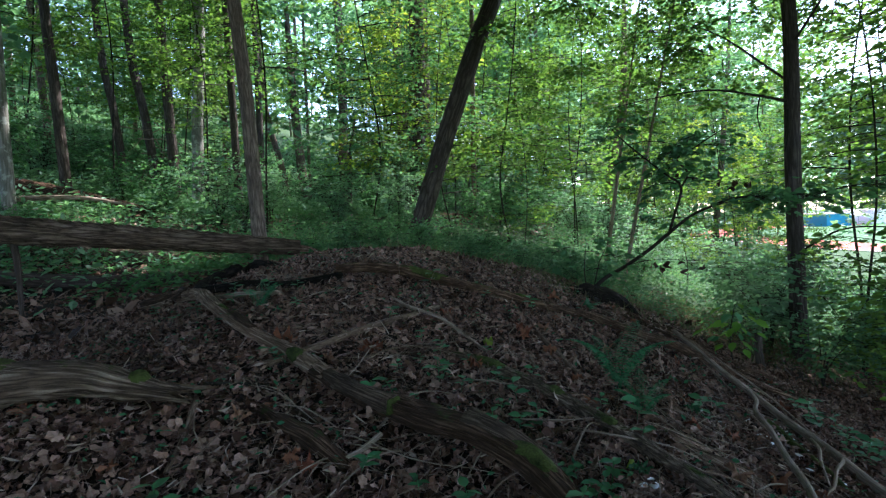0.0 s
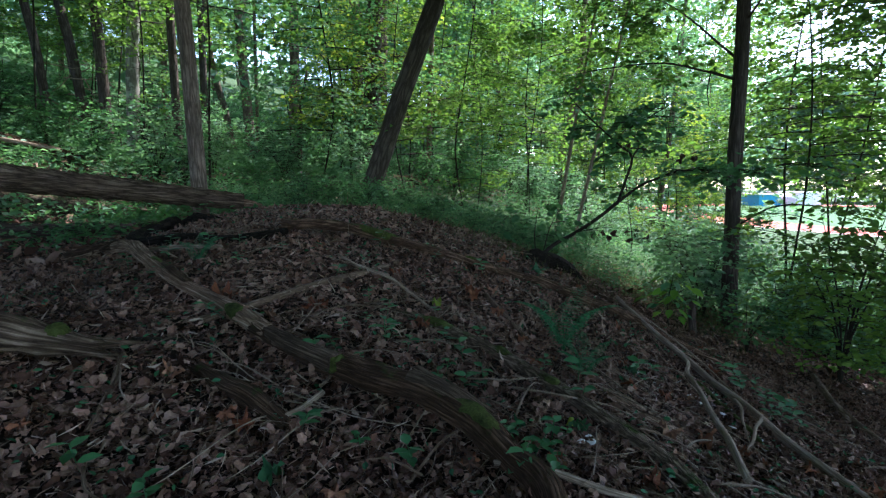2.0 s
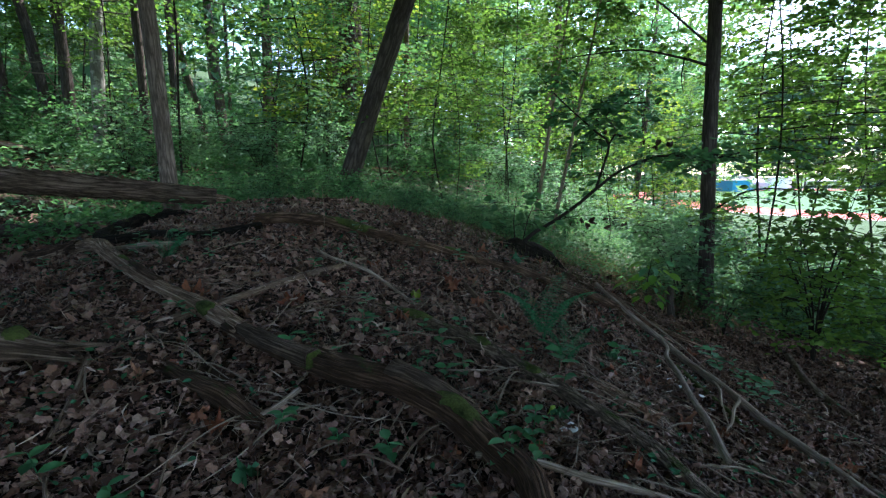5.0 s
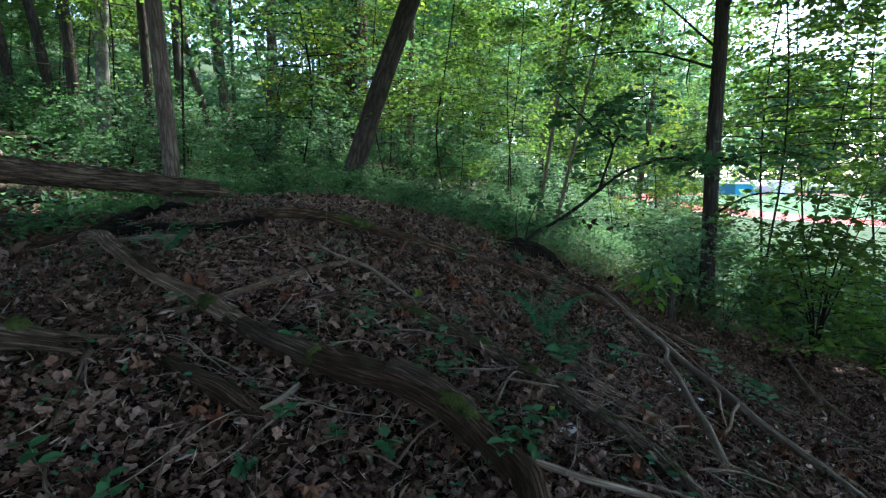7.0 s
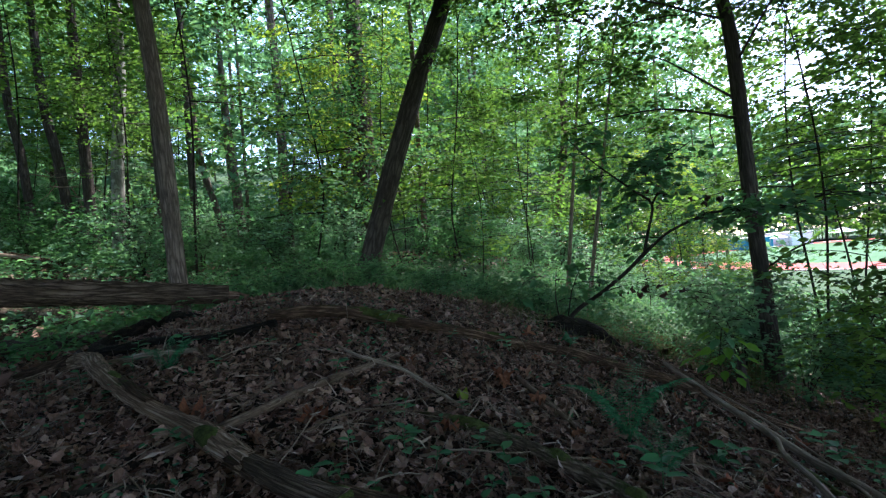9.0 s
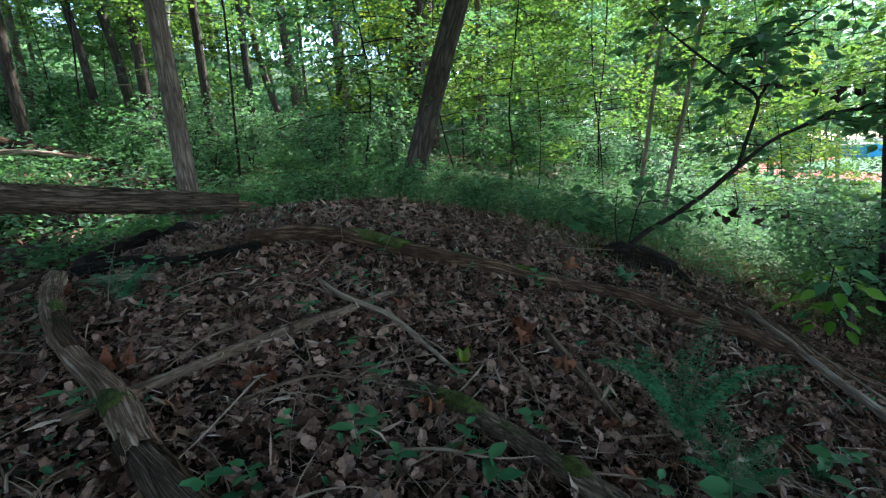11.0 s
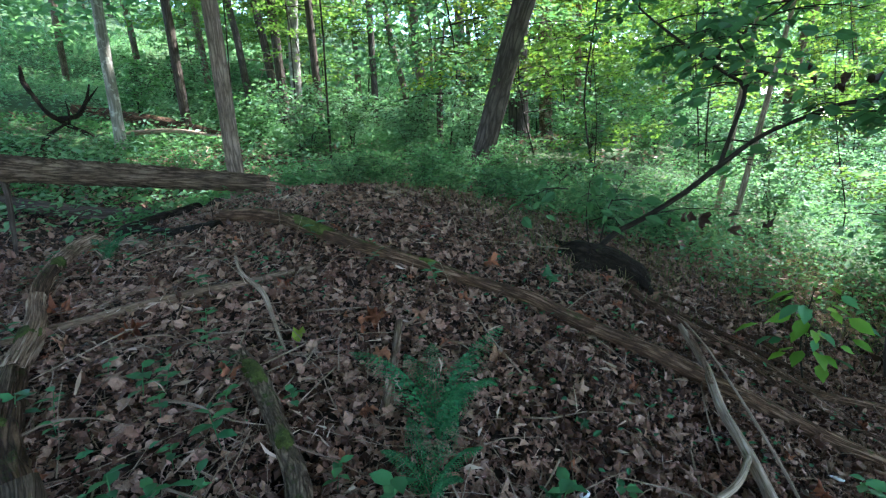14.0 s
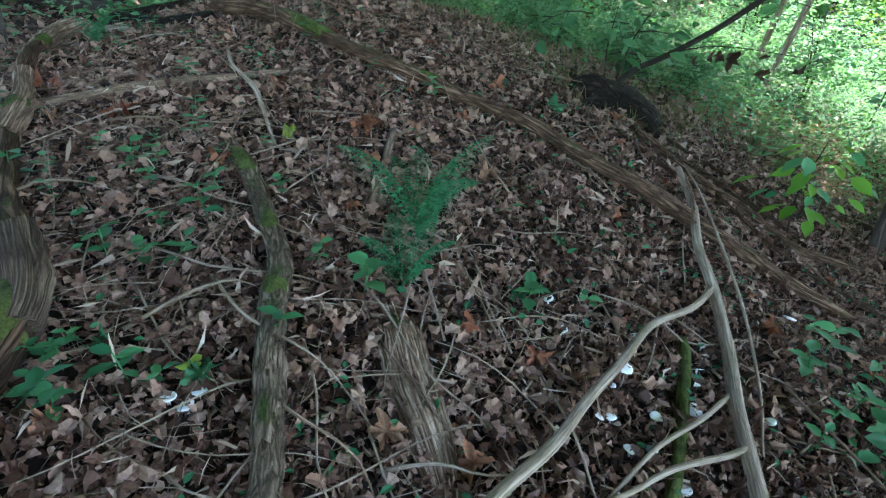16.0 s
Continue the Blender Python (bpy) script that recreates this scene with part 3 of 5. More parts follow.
tent(66.0, 125.0, -3.97, 4.0, "white pitched gazebo on thin metal legs beside the track")
tent(79.0, 122.0, -3.97, 4.0, "white pitched gazebo on thin metal legs beside the track")

# ---- logs, fallen branches, roots ----
def lying(P, mat, name, label, category, sides=12, step=0.06, rough=0.05, knots=0.04, ridges=0, jag=0.0, flat=1.0, seed=1, group=""):
    """A branch on the ground: P as x, y, lift of its middle, radius."""
    Q = [at(x, y, up) + (r,) for x, y, up, r in P]
    V, F, U = tube(Q, sides, step, rough=rough, knots=knots, ridges=ridges, jag=jag, flat=flat, seed=seed)
    return single(name, V, F, mat, label, category, group, uv=U)


def branch_with(P, mat, name, label, category, sides, seed, moss=(), ridges=9, rough=0.12, flat=0.9, bark=(), jag=0.05, plate_mat=None):
    """A lying branch whose moss cushions and loose bark plates are parts. moss, bark: (from, to) as shares of its length."""
    Q = [at(x, y, up) + (r,) for x, y, up, r in P]
    ob = thing(name, Q[0][:3], label, category)
    V, F, U = tube(Q, sides, 0.03, rough=rough, knots=0.06, ridges=ridges, jag=jag, flat=flat, seed=seed)
    part("wood", V, F, mat, ob, uv=U)
    S = spline(Q, 0.02)
    for k, (a, b) in enumerate(moss):
        s = S[int(a * len(S)):max(int(b * len(S)), int(a * len(S)) + 4)].copy()
        n = len(s)
        e = np.sin(np.pi * (np.arange(n) + 0.5) / n) ** 0.4
        s[:, 2] += s[:, 3] * 0.24
        s[:, 3] *= 0.84 * e + 0.02
        V, F, U = tube(s, 18, 0.012, rough=0.3, knots=0.12, seed=seed + k)
        V = V + np.random.default_rng(k).normal(0, 0.0016, V.shape)
        part("moss_cushion", V, F, M_MOSS, ob, "bright green moss", uv=U)
    for k, (a, b) in enumerate(bark):
        s = S[int(a * len(S)):max(int(b * len(S)), int(a * len(S)) + 4)].copy()
        s[:, 2] += s[:, 3] * 0.28
        s[:, :2] += s[:, 3:4] * (0.25 if k % 2 else -0.25)
        s[:, 3] *= 0.82
        V, F, U = tube(s, 14, 0.02, rough=0.25, knots=0.1, ridges=5, jag=0.04, seed=seed + 40 + k)
        part("bark_plate", V, F, plate_mat or M_LOG, ob, "loose dark bark", uv=U)
    return ob


# the big trunk that hangs over the hollow
_a, _d = Vector((-2.54, 4.97, 1.125)), Vector((-0.838, -0.531, 0.125))
_log = thing("fallen_log", tuple(_a), "long fallen tree trunk with ridged grey-brown bark above the hollow", "log")
_pts = [_a + _d * s for s in (0, 0.5, 1.2, 2.2, 3.4, 4.6)]
V, F, U = tube([(*p, r) for p, r in zip(_pts, (0.088, 0.1, 0.112, 0.13, 0.15, 0.165))], 40, 0.035, rough=0.035, ridges=26, knots=0.06, seed=3)
part("trunk", V, F, M_LOG, _log, uv=U)
V, F, U = tube([(*(_pts[0] + Vector((-0.04, -0.05, 0.0))), 0.045), (*(_pts[0] + Vector((0.07, 0.03, -0.02))), 0.036), (*(_pts[0] + Vector((0.15, 0.08, -0.035))), 0.008)], 8, 0.03, rough=0.2, jag=0.03, seed=4)
part("broken_end", V, F, M_PALEWOOD, _log, "pale splintered end", uv=U)
_s = _a + _d * 2.7
V, F, U = tube([(_s.x, _s.y, _s.z, 0.035), (_s.x + 0.03, _s.y + 0.05, _s.z - 0.25, 0.03), (_s.x + 0.12, _s.y - 0.02, float(land(_s.x, _s.y)) - 0.05, 0.018)], 8, 0.06, rough=0.15, seed=5)
part("branch_stub", V, F, M_BARKDARK, _log, "dark stub that props the trunk", uv=U)

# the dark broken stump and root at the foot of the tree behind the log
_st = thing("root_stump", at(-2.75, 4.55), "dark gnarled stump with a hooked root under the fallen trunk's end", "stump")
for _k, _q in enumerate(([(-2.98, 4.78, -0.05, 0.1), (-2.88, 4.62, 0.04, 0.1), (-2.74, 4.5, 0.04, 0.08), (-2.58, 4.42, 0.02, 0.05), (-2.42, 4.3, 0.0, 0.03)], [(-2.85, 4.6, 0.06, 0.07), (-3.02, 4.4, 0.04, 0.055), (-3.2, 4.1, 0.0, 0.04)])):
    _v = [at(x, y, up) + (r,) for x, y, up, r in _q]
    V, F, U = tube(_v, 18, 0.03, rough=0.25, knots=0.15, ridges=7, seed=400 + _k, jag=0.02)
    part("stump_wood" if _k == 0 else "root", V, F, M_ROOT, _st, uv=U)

# the pale rotten limb
branch_with([(-3.4, 3.66, 0.05, 0.05), (-3.03, 3.56, 0.08, 0.05), (-2.6, 3.33, 0.12, 0.052), (-2.29, 3.05, 0.11, 0.052), (-1.9, 2.75, 0.08, 0.046), (-1.6, 2.58, 0.06, 0.042), (-1.30, 2.45, 0.06, 0.055), (-1.0, 2.26, 0.07, 0.055)], M_PALEWOOD, "rotten_limb", "pale barkless fallen limb with furrowed weathered wood, on brown leaves", "log", 30, 11, moss=((0.52, 0.6), (0.86, 0.93)), ridges=11, rough=0.16, bark=((0.0, 0.22), (0.6, 0.72)), plate_mat=M_ROT)
branch_with([(-1.02, 2.27, 0.07, 0.05), (-0.7, 2.12, 0.075, 0.06), (-0.39, 1.99, 0.10, 0.075), (-0.12, 1.93, 0.11, 0.075), (0.13, 1.83, 0.09, 0.07), (0.29, 1.66, 0.07, 0.066), (0.41, 1.52, 0.04, 0.062), (0.45, 1.25, 0.03, 0.06)], M_ROT, "rotten_log", "dark brown rotten log with crumbling furrowed wood and moss patches", "log", 34, 12, moss=((0.22, 0.3), (0.55, 0.72)), ridges=13, rough=0.3, flat=0.8, bark=((0.05, 0.28), (0.45, 0.66)), jag=0.08)
# the long branch along the mound
branch_with([(x, y, u + 0.02, r * 0.97) for x, y, u, r in [(-1.52, 3.70, 0.05, 0.045), (-1.28, 3.79, 0.07, 0.055), (-1.02, 3.82, 0.08, 0.052), (-0.73, 3.83, 0.07, 0.05), (-0.40, 3.83, 0.05, 0.045), (-0.04, 3.97, 0.05, 0.042), (0.29, 4.04, 0.04, 0.042), (0.59, 4.11, 0.05, 0.04), (0.86, 4.13, 0.05, 0.045), (1.16, 4.17, 0.05, 0.048), (1.42, 4.25, 0.05, 0.048), (1.71, 4.36, 0.04, 0.045), (2.02, 4.45, 0.03, 0.042), (2.3, 4.55, 0.02, 0.03)]], M_RIDGE, "fallen_branch", "long curved dark fallen branch with moss along the mound's crest", "branch", 22, 21, moss=((0.13, 0.25), (0.36, 0.41)), rough=0.13, bark=((0.5, 0.62),), plate_mat=M_RIDGE)
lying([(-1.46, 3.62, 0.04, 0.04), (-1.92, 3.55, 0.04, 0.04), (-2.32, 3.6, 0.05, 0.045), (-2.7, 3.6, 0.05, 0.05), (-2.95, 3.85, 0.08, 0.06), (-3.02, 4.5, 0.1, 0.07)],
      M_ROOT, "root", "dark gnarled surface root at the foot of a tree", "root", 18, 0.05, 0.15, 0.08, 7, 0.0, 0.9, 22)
lying([(-2.55, 3.40, 0.03, 0.03), (-2.2, 3.36, 0.04, 0.032), (-1.87, 3.33, 0.03, 0.026)], M_STICK, "short_branch", "short grey broken branch piece on the leaves", "branch", 12, 0.05, 0.1, 0.05, 0, 0.03, 1, 23)
lying([(-1.42, 2.36, 0.03, 0.022), (-1.19, 2.63, 0.035, 0.024), (-1.04, 2.79, 0.03, 0.023), (-0.87, 3.0, 0.035, 0.025), (-0.72, 3.22, 0.03, 0.024), (-0.57, 3.56, 0.03, 0.022)],
      M_TWIG, "fallen_bough", "thick crooked grey-brown stick half sunk in leaves", "branch", 14, 0.05, 0.1, 0.06, 0, 0.02, 1, 24)
lying([(-0.96, 3.36, 0.05, 0.008), (-0.79, 3.26, 0.06, 0.011), (-0.54, 3.19, 0.05, 0.013), (-0.34, 3.08, 0.04, 0.010), (-0.18, 2.99, 0.03, 0.008)], M_STICK, "thin_stick", "thin pale dead stick lying across a thicker one", "stick", 8, 0.04, 0.1, 0.1, 0, 0.01, 1, 25)
lying([(-0.18, 2.99, 0.02, 0.004), (-0.10, 3.05, 0.06, 0.004), (-0.16, 2.86, 0.05, 0.004), (-0.27, 2.71, 0.02, 0.003)], M_STICK, "curled_twig", "thin curled pale twig on the leaves", "twig", 5, 0.03, 0, 0, 0, 0, 1, 26)
branch_with([(-0.36, 2.87, 0.02, 0.036), (-0.09, 2.77, 0.04, 0.042), (0.23, 2.60, 0.045, 0.04), (0.41, 2.49, 0.05, 0.044), (0.54, 2.35, 0.045, 0.045), (0.69, 2.21, 0.045, 0.042), (0.84, 2.07, 0.04, 0.04), (0.98, 1.93, 0.04, 0.04), (1.1, 1.7, 0.03, 0.038)], M_MOSSY, "mossy_log", "narrow mossy log with flaking bark, on the leaves", "log", 26, 31, moss=((0.05, 0.2), (0.32, 0.38), (0.5, 0.56)), ridges=8, rough=0.15, bark=((0.62, 0.8),), plate_mat=M_MOSSY)
lying([(0.74, 2.66, 0.0, 0.05), (0.88, 2.55, 0.01, 0.075), (1.0, 2.45, 0.015, 0.08), (1.13, 2.36, 0.015, 0.075), (1.24, 2.28, 0.0, 0.05)], M_PALEWOOD, "wood_slab", "flat slab of weathered wood with long grain, half buried in leaves", "log piece", 26, 0.03, 0.12, 0.03, 12, 0.06, 0.45, 32)
lying([(0.13, 3.46, 0.03, 0.018), (0.31, 3.15, 0.03, 0.02), (0.41, 2.95, 0.02, 0.016)], M_TWIG, "dark_stick", "short dark brown stick on the leaves", "stick", 9, 0.04, 0.12, 0.1, 0, 0.02, 1, 33)
lying([(-1.17, 1.93, 0.02, 0.04), (-1.0, 1.85, 0.035, 0.055), (-0.85, 1.78, 0.04, 0.06), (-0.68, 1.7, 0.02, 0.045)], M_ROT, "bark_chunk", "decayed chunk of dark bark", "log piece", 26, 0.03, 0.25, 0.1, 9, 0.08, 0.6, 34)
lying([(-1.15, 2.02, 0.02, 0.02), (-0.95, 1.95, 0.03, 0.026), (-0.8, 1.86, 0.02, 0.02)], M_ROT, "bark_chunk", "decayed chunk of dark bark", "log piece", 18, 0.03, 0.25, 0.1, 7, 0.05, 0.6, 35)
branch_with([(-3.2, 1.02, 0.05, 0.13), (-2.6, 1.35, 0.07, 0.13), (-2.28, 1.54, 0.15, 0.12), (-2.0, 1.69, 0.14, 0.10), (-1.8, 1.77, 0.12, 0.08), (-1.64, 1.83, 0.10, 0.05)], M_FURROW, "broken_log", "thick broken log with furrowed grey wood and green moss on top", "log", 48, 36, moss=((0.3, 0.48), (0.52, 0.66), (0.9, 0.96)), ridges=24, rough=0.14, flat=0.85, bark=((0.1, 0.5),), jag=0.14, plate_mat=M_FURROW)
lying([(-1.78, 1.83, 0.11, 0.03), (-1.6, 1.88, 0.10, 0.026), (-1.49, 1.93, 0.08, 0.012)], M_PALEWOOD, "splinter", "pale splintered end of a broken log", "log piece", 12, 0.03, 0.15, 0.05, 5, 0.05, 0.7, 37)
lying([(-1.62, 2.02, 0.03, 0.012), (-1.45, 2.1, 0.03, 0.011), (-1.3, 2.18, 0.02, 0.008)], M_TWIGDARK, "dark_stick", "short dark brown stick on the leaves", "stick", 7, 0.04, 0.1, 0.1, 0, 0, 1, 38)
lying([(-1.53, 1.89, 0.03, 0.016), (-1.44, 1.7, 0.03, 0.016), (-1.35, 1.47, 0.02, 0.010)], M_TWIG, "broken_stick", "short thick broken stick on the leaves", "stick", 9, 0.03, 0.15, 0.15, 0, 0.02, 1, 39)
lying([(-0.73, 1.65, 0.02, 0.012), (-0.62, 1.75, 0.04, 0.014), (-0.57, 1.9, 0.05, 0.014)], M_STICK, "broken_stick", "short thick broken stick on the leaves", "stick", 9, 0.03, 0.12, 0.1, 0, 0.02, 1, 40)
lying([(0.22, 1.64, 0.06, 0.012), (0.42, 1.61, 0.06, 0.014), (0.62, 1.59, 0.05, 0.015), (0.82, 1.6, 0.04, 0.014), (1.1, 1.63, 0.03, 0.011)], M_STICK, "pale_stick", "pale grey stick with spotted bark on the leaves", "stick", 10, 0.03, 0.08, 0.1, 0, 0.01, 1, 41)
lying([(3.9, 5.85, 0.04, 0.035), (3.5, 4.83, 0.05, 0.035), (3.42, 4.1, 0.03, 0.03)], M_TWIG, "fallen_pole", "long thin fallen stem on the slope", "branch", 10, 0.08, 0.06, 0.05, 0, 0.02, 1, 42)
lying([(2.2, 2.85, 0.03, 0.018), (2.32, 2.6, 0.03, 0.018), (2.42, 2.3, 0.02, 0.015)], M_STICK, "pale_stick", "pale grey stick with spotted bark on the leaves", "stick", 9, 0.04, 0.08, 0.1, 0, 0.01, 1, 43)
for _k, (_p, _r) in enumerate((([(0.96, 4.84), (1.36, 4.8), (1.68, 4.88), (1.98, 4.86), (2.35, 5.19)], 0.024), ([(1.12, 4.79), (1.34, 4.91), (1.64, 4.98), (2.0, 5.1)], 0.016), ([(0.9, 4.7), (1.25, 4.62), (1.6, 4.72)], 0.014), ([(1.5, 4.75), (2.0, 4.7), (2.5, 4.85)], 0.012), ([(1.1, 5.0), (1.5, 5.12), (1.95, 5.3)], 0.012))):
    lying([(x, y, 0.05, _r) for x, y in _p], M_ROT if _k else M_RIDGE, "slope_stick", "long grey-brown stick lying down the side of the mound", "stick", 9, 0.06, 0.1, 0.1, 0, 0.02, 1, 50 + _k, "sticks on the mound")

lying([(1.6, 3.45, 0.0, 0.015), (1.64, 3.4, 0.03, 0.022), (1.7, 3.12, 0.03, 0.024), (1.74, 2.82, 0.03, 0.022), (1.75, 2.6, 0.01, 0.015)], M_MOSS, "mossy_stick", "short thick stick overgrown with green moss", "stick", 14, 0.02, 0.25, 0.1, 0, 0.02, 1, 44)

# the forked dead branch that leans on the slope
_db = thing("dead_branch", at(1.67, 3.7), "smooth grey forked dead branch leaning on the slope", "branch")


def stem(P, mat, parent, name, sides=12, step=0.04, seed=0, rough=0.06, knots=0.1):
    Q = [at(x, y, up) + (r,) for x, y, up, r in P]
    V, F, U = tube(Q, sides, step, rough=rough, knots=knots, seed=seed, jag=0.02)
    return part(name, V, F, mat, parent, uv=U)


stem([(1.32, 4.52, 0.12, 0.016), (1.46, 4.31, 0.11, 0.021), (1.555, 4.02, 0.10, 0.022), (1.67, 3.81, 0.10, 0.024), (1.79, 3.52, 0.09, 0.025), (1.863, 3.21, 0.08, 0.026), (1.93, 3.05, 0.08, 0.026), (2.0, 2.9, 0.07, 0.027), (2.12, 2.6, 0.05, 0.027), (2.25, 2.3, 0.03, 0.026)], M_STICK, _db, "main_stem", 16, 0.03, 60)
stem([(1.67, 3.81, 0.10, 0.015), (1.627, 3.55, 0.13, 0.014), (1.52, 3.27, 0.12, 0.015), (1.49, 2.99, 0.11, 0.016), (1.453, 2.76, 0.10, 0.017), (1.43, 2.55, 0.10, 0.018), (1.39, 2.34, 0.10, 0.018), (1.35, 2.15, 0.10, 0.018), (1.3, 1.95, 0.09, 0.016)], M_STICK, _db, "side_branch", 12, 0.03, 61)
stem([(1.85, 3.32, 0.08, 0.009), (1.77, 3.03, 0.10, 0.009), (1.67, 2.79, 0.08, 0.008), (1.6, 2.55, 0.05, 0.006)], M_STICK, _db, "side_branch", 9, 0.03, 62)
stem([(1.93, 3.11, 0.08, 0.011), (1.87, 2.98, 0.10, 0.011), (1.73, 2.76, 0.10, 0.010), (1.63, 2.58, 0.07, 0.008), (1.5, 2.4, 0.05, 0.006)], M_STICK, _db, "side_branch", 9, 0.03, 63)
stem([(1.34, 4.6, 0.12, 0.005), (1.49, 4.41, 0.13, 0.006), (1.77, 3.85, 0.13, 0.007), (1.92, 3.45, 0.1, 0.006), (1.97, 3.12, 0.07, 0.005)], M_STICK, _db, "side_branch", 7, 0.04, 64)
stem([(1.36, 4.5, 0.12, 0.010), (1.45, 4.28, 0.16, 0.012), (1.5, 4.12, 0.14, 0.012)], M_PALEWOOD, _db, "torn_end", 9, 0.02, 65)

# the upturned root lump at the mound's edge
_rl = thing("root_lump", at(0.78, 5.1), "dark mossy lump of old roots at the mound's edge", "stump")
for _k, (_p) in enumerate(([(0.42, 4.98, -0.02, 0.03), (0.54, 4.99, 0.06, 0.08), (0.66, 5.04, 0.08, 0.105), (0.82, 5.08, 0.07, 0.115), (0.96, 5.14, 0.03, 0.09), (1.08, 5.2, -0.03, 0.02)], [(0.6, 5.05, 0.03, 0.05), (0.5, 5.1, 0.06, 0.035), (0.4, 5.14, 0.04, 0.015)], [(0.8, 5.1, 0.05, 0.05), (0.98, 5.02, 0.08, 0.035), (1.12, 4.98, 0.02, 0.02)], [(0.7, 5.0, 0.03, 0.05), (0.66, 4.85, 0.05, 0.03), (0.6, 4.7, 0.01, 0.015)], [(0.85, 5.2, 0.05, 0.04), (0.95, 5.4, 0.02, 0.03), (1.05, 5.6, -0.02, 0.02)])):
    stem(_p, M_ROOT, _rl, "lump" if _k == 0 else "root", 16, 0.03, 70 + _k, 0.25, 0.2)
V, F, U = tube([at(0.62, 5.0, 0.12) + (0.003,), at(0.4, 4.75, 0.1) + (0.003,), at(0.1, 4.55, 0.05) + (0.002,)], 5, 0.05)
part("rootlet", V, F, M_STICK, _rl, uv=U)

# the live sapling that arches out of the lump
_as = thing("arching_sapling", (0.68, 5.2, 0.55), "slender dark sapling with broad leaves arching out over the slope", "tree")
_y = 5.22
_main = [(0.66, _y, 0.52, 0.024), (0.80, _y, 0.66, 0.021), (1.01, _y, 0.785, 0.019), (1.25, _y, 0.95, 0.018), (1.452, _y, 1.12, 0.017), (1.667, _y, 1.29, 0.013), (1.882, _y - 0.02, 1.385, 0.012), (2.03, _y - 0.05, 1.44, 0.011), (2.25, _y - 0.1, 1.445, 0.010), (2.6, _y - 0.15, 1.42, 0.008), (2.95, _y - 0.2, 1.5, 0.005)]
_up = [(1.452, _y, 1.12, 0.014), (1.513, _y, 1.33, 0.013), (1.574, _y, 1.58, 0.012), (1.45, _y, 1.70, 0.010), (1.315, _y, 1.82, 0.009), (1.15, _y, 1.97, 0.008), (0.997, _y, 2.12, 0.006), (0.85, _y, 2.3, 0.004)]
_up2 = [(1.574, _y, 1.58, 0.010), (1.64, _y, 1.72, 0.009), (1.525, _y - 0.05, 1.86, 0.008), (1.684, _y - 0.1, 1.963, 0.006), (1.9, _y - 0.2, 2.1, 0.004)]
for _nm, _p in (("main_stem", _main), ("upper_branch", _up), ("upper_branch", _up2)):
    V, F, U = tube(_p, 9, 0.05, rough=0.08, knots=0.15, seed=80)
    part(_nm, V, F, M_TWIGDARK, _as, uv=U)
_rng = np.random.default_rng(81)
_w, _l = [], []
for _p, _n in ((_main[4:], 9), (_up[2:], 12), (_up2[1:], 9), (_main[7:], 8)):
    S = spline(_p, 0.05)
    for _k in range(_n):
        _q = S[int((_k + _rng.uniform(0, 0.9)) / _n * (len(S) - 1)), :3]
        w, l = bough(_q, _rng.uniform(0, 6.28), _rng.uniform(0.3, 0.6), _rng, rise=0.25, droop=0.4, leaf=0.105, twigs=5, layers=0.6)
        _w += w
        _l.append(l)
for _q in ((0.62, _y, 0.75), (0.6, _y, 0.95), (0.78, _y, 0.9), (0.5, _y - 0.1, 1.0), (0.7, _y, 1.05)):
    w, l = bough(_q, _rng.uniform(0, 6.28), 0.38, _rng, rise=0.3, droop=0.5, leaf=0.11, twigs=4, layers=0.7)
    _w += w
    _l.append(l)
V, F, U = wood_mesh(_w, 4, 0.1)
tagged(part("twigwork", V, F, M_TWIGDARK, _as, uv=U), kind="stuff")
V, F = leaf_mesh(_l, OVAL)
tagged(part("foliage", V, F, M_DARKLEAF, _as, smooth=False), kind="stuff")
for _p in ([(0.62, _y, 0.55, 0.006), (0.60, _y, 0.78, 0.005), (0.63, _y, 1.05, 0.003)], [(0.7, _y, 0.6, 0.006), (0.76, _y, 0.85, 0.005), (0.86, _y, 1.05, 0.003)]):
    V, F, U = tube(_p, 6, 0.08)
    part("shoot", V, F, M_TWIGDARK, _as, uv=U)
_P = np.array([(1.15 + 0.07 * k + 0.02 * math.sin(k * 3), _y - 0.1, 0.83 - 0.03 * (k % 2)) for k in range(8)] + [(1.45 + 0.09 * k, _y - 0.05, 1.75 - 0.02 * k) for k in range(9)])
_P = _P + _rng.normal(0, 0.035, _P.shape)
V, F = leaves(CRUMPLED, _P, np.tile((0.15, 0.1, -1.0), (len(_P), 1)) + _rng.normal(0, 0.3, (len(_P), 3)), _rng.normal(0, 1, (len(_P), 3)), _rng.uniform(0.06, 0.1, len(_P)), 0.1)
part("withered_leaves", V, F, M_DEADLEAF, _as, "brown withered hanging leaves", smooth=False)
V, F, U = tube([(1.0, _y, 0.79, 0.004), (1.3, _y - 0.1, 0.86, 0.003), (1.75, _y - 0.1, 0.83, 0.002)], 5, 0.08)
part("side_twig", V, F, M_TWIGDARK, _as, uv=U)

# ---- trees that the walk passes ----
def ground_z(x, y, up=0.0):
    return float(land(x, y)) + up


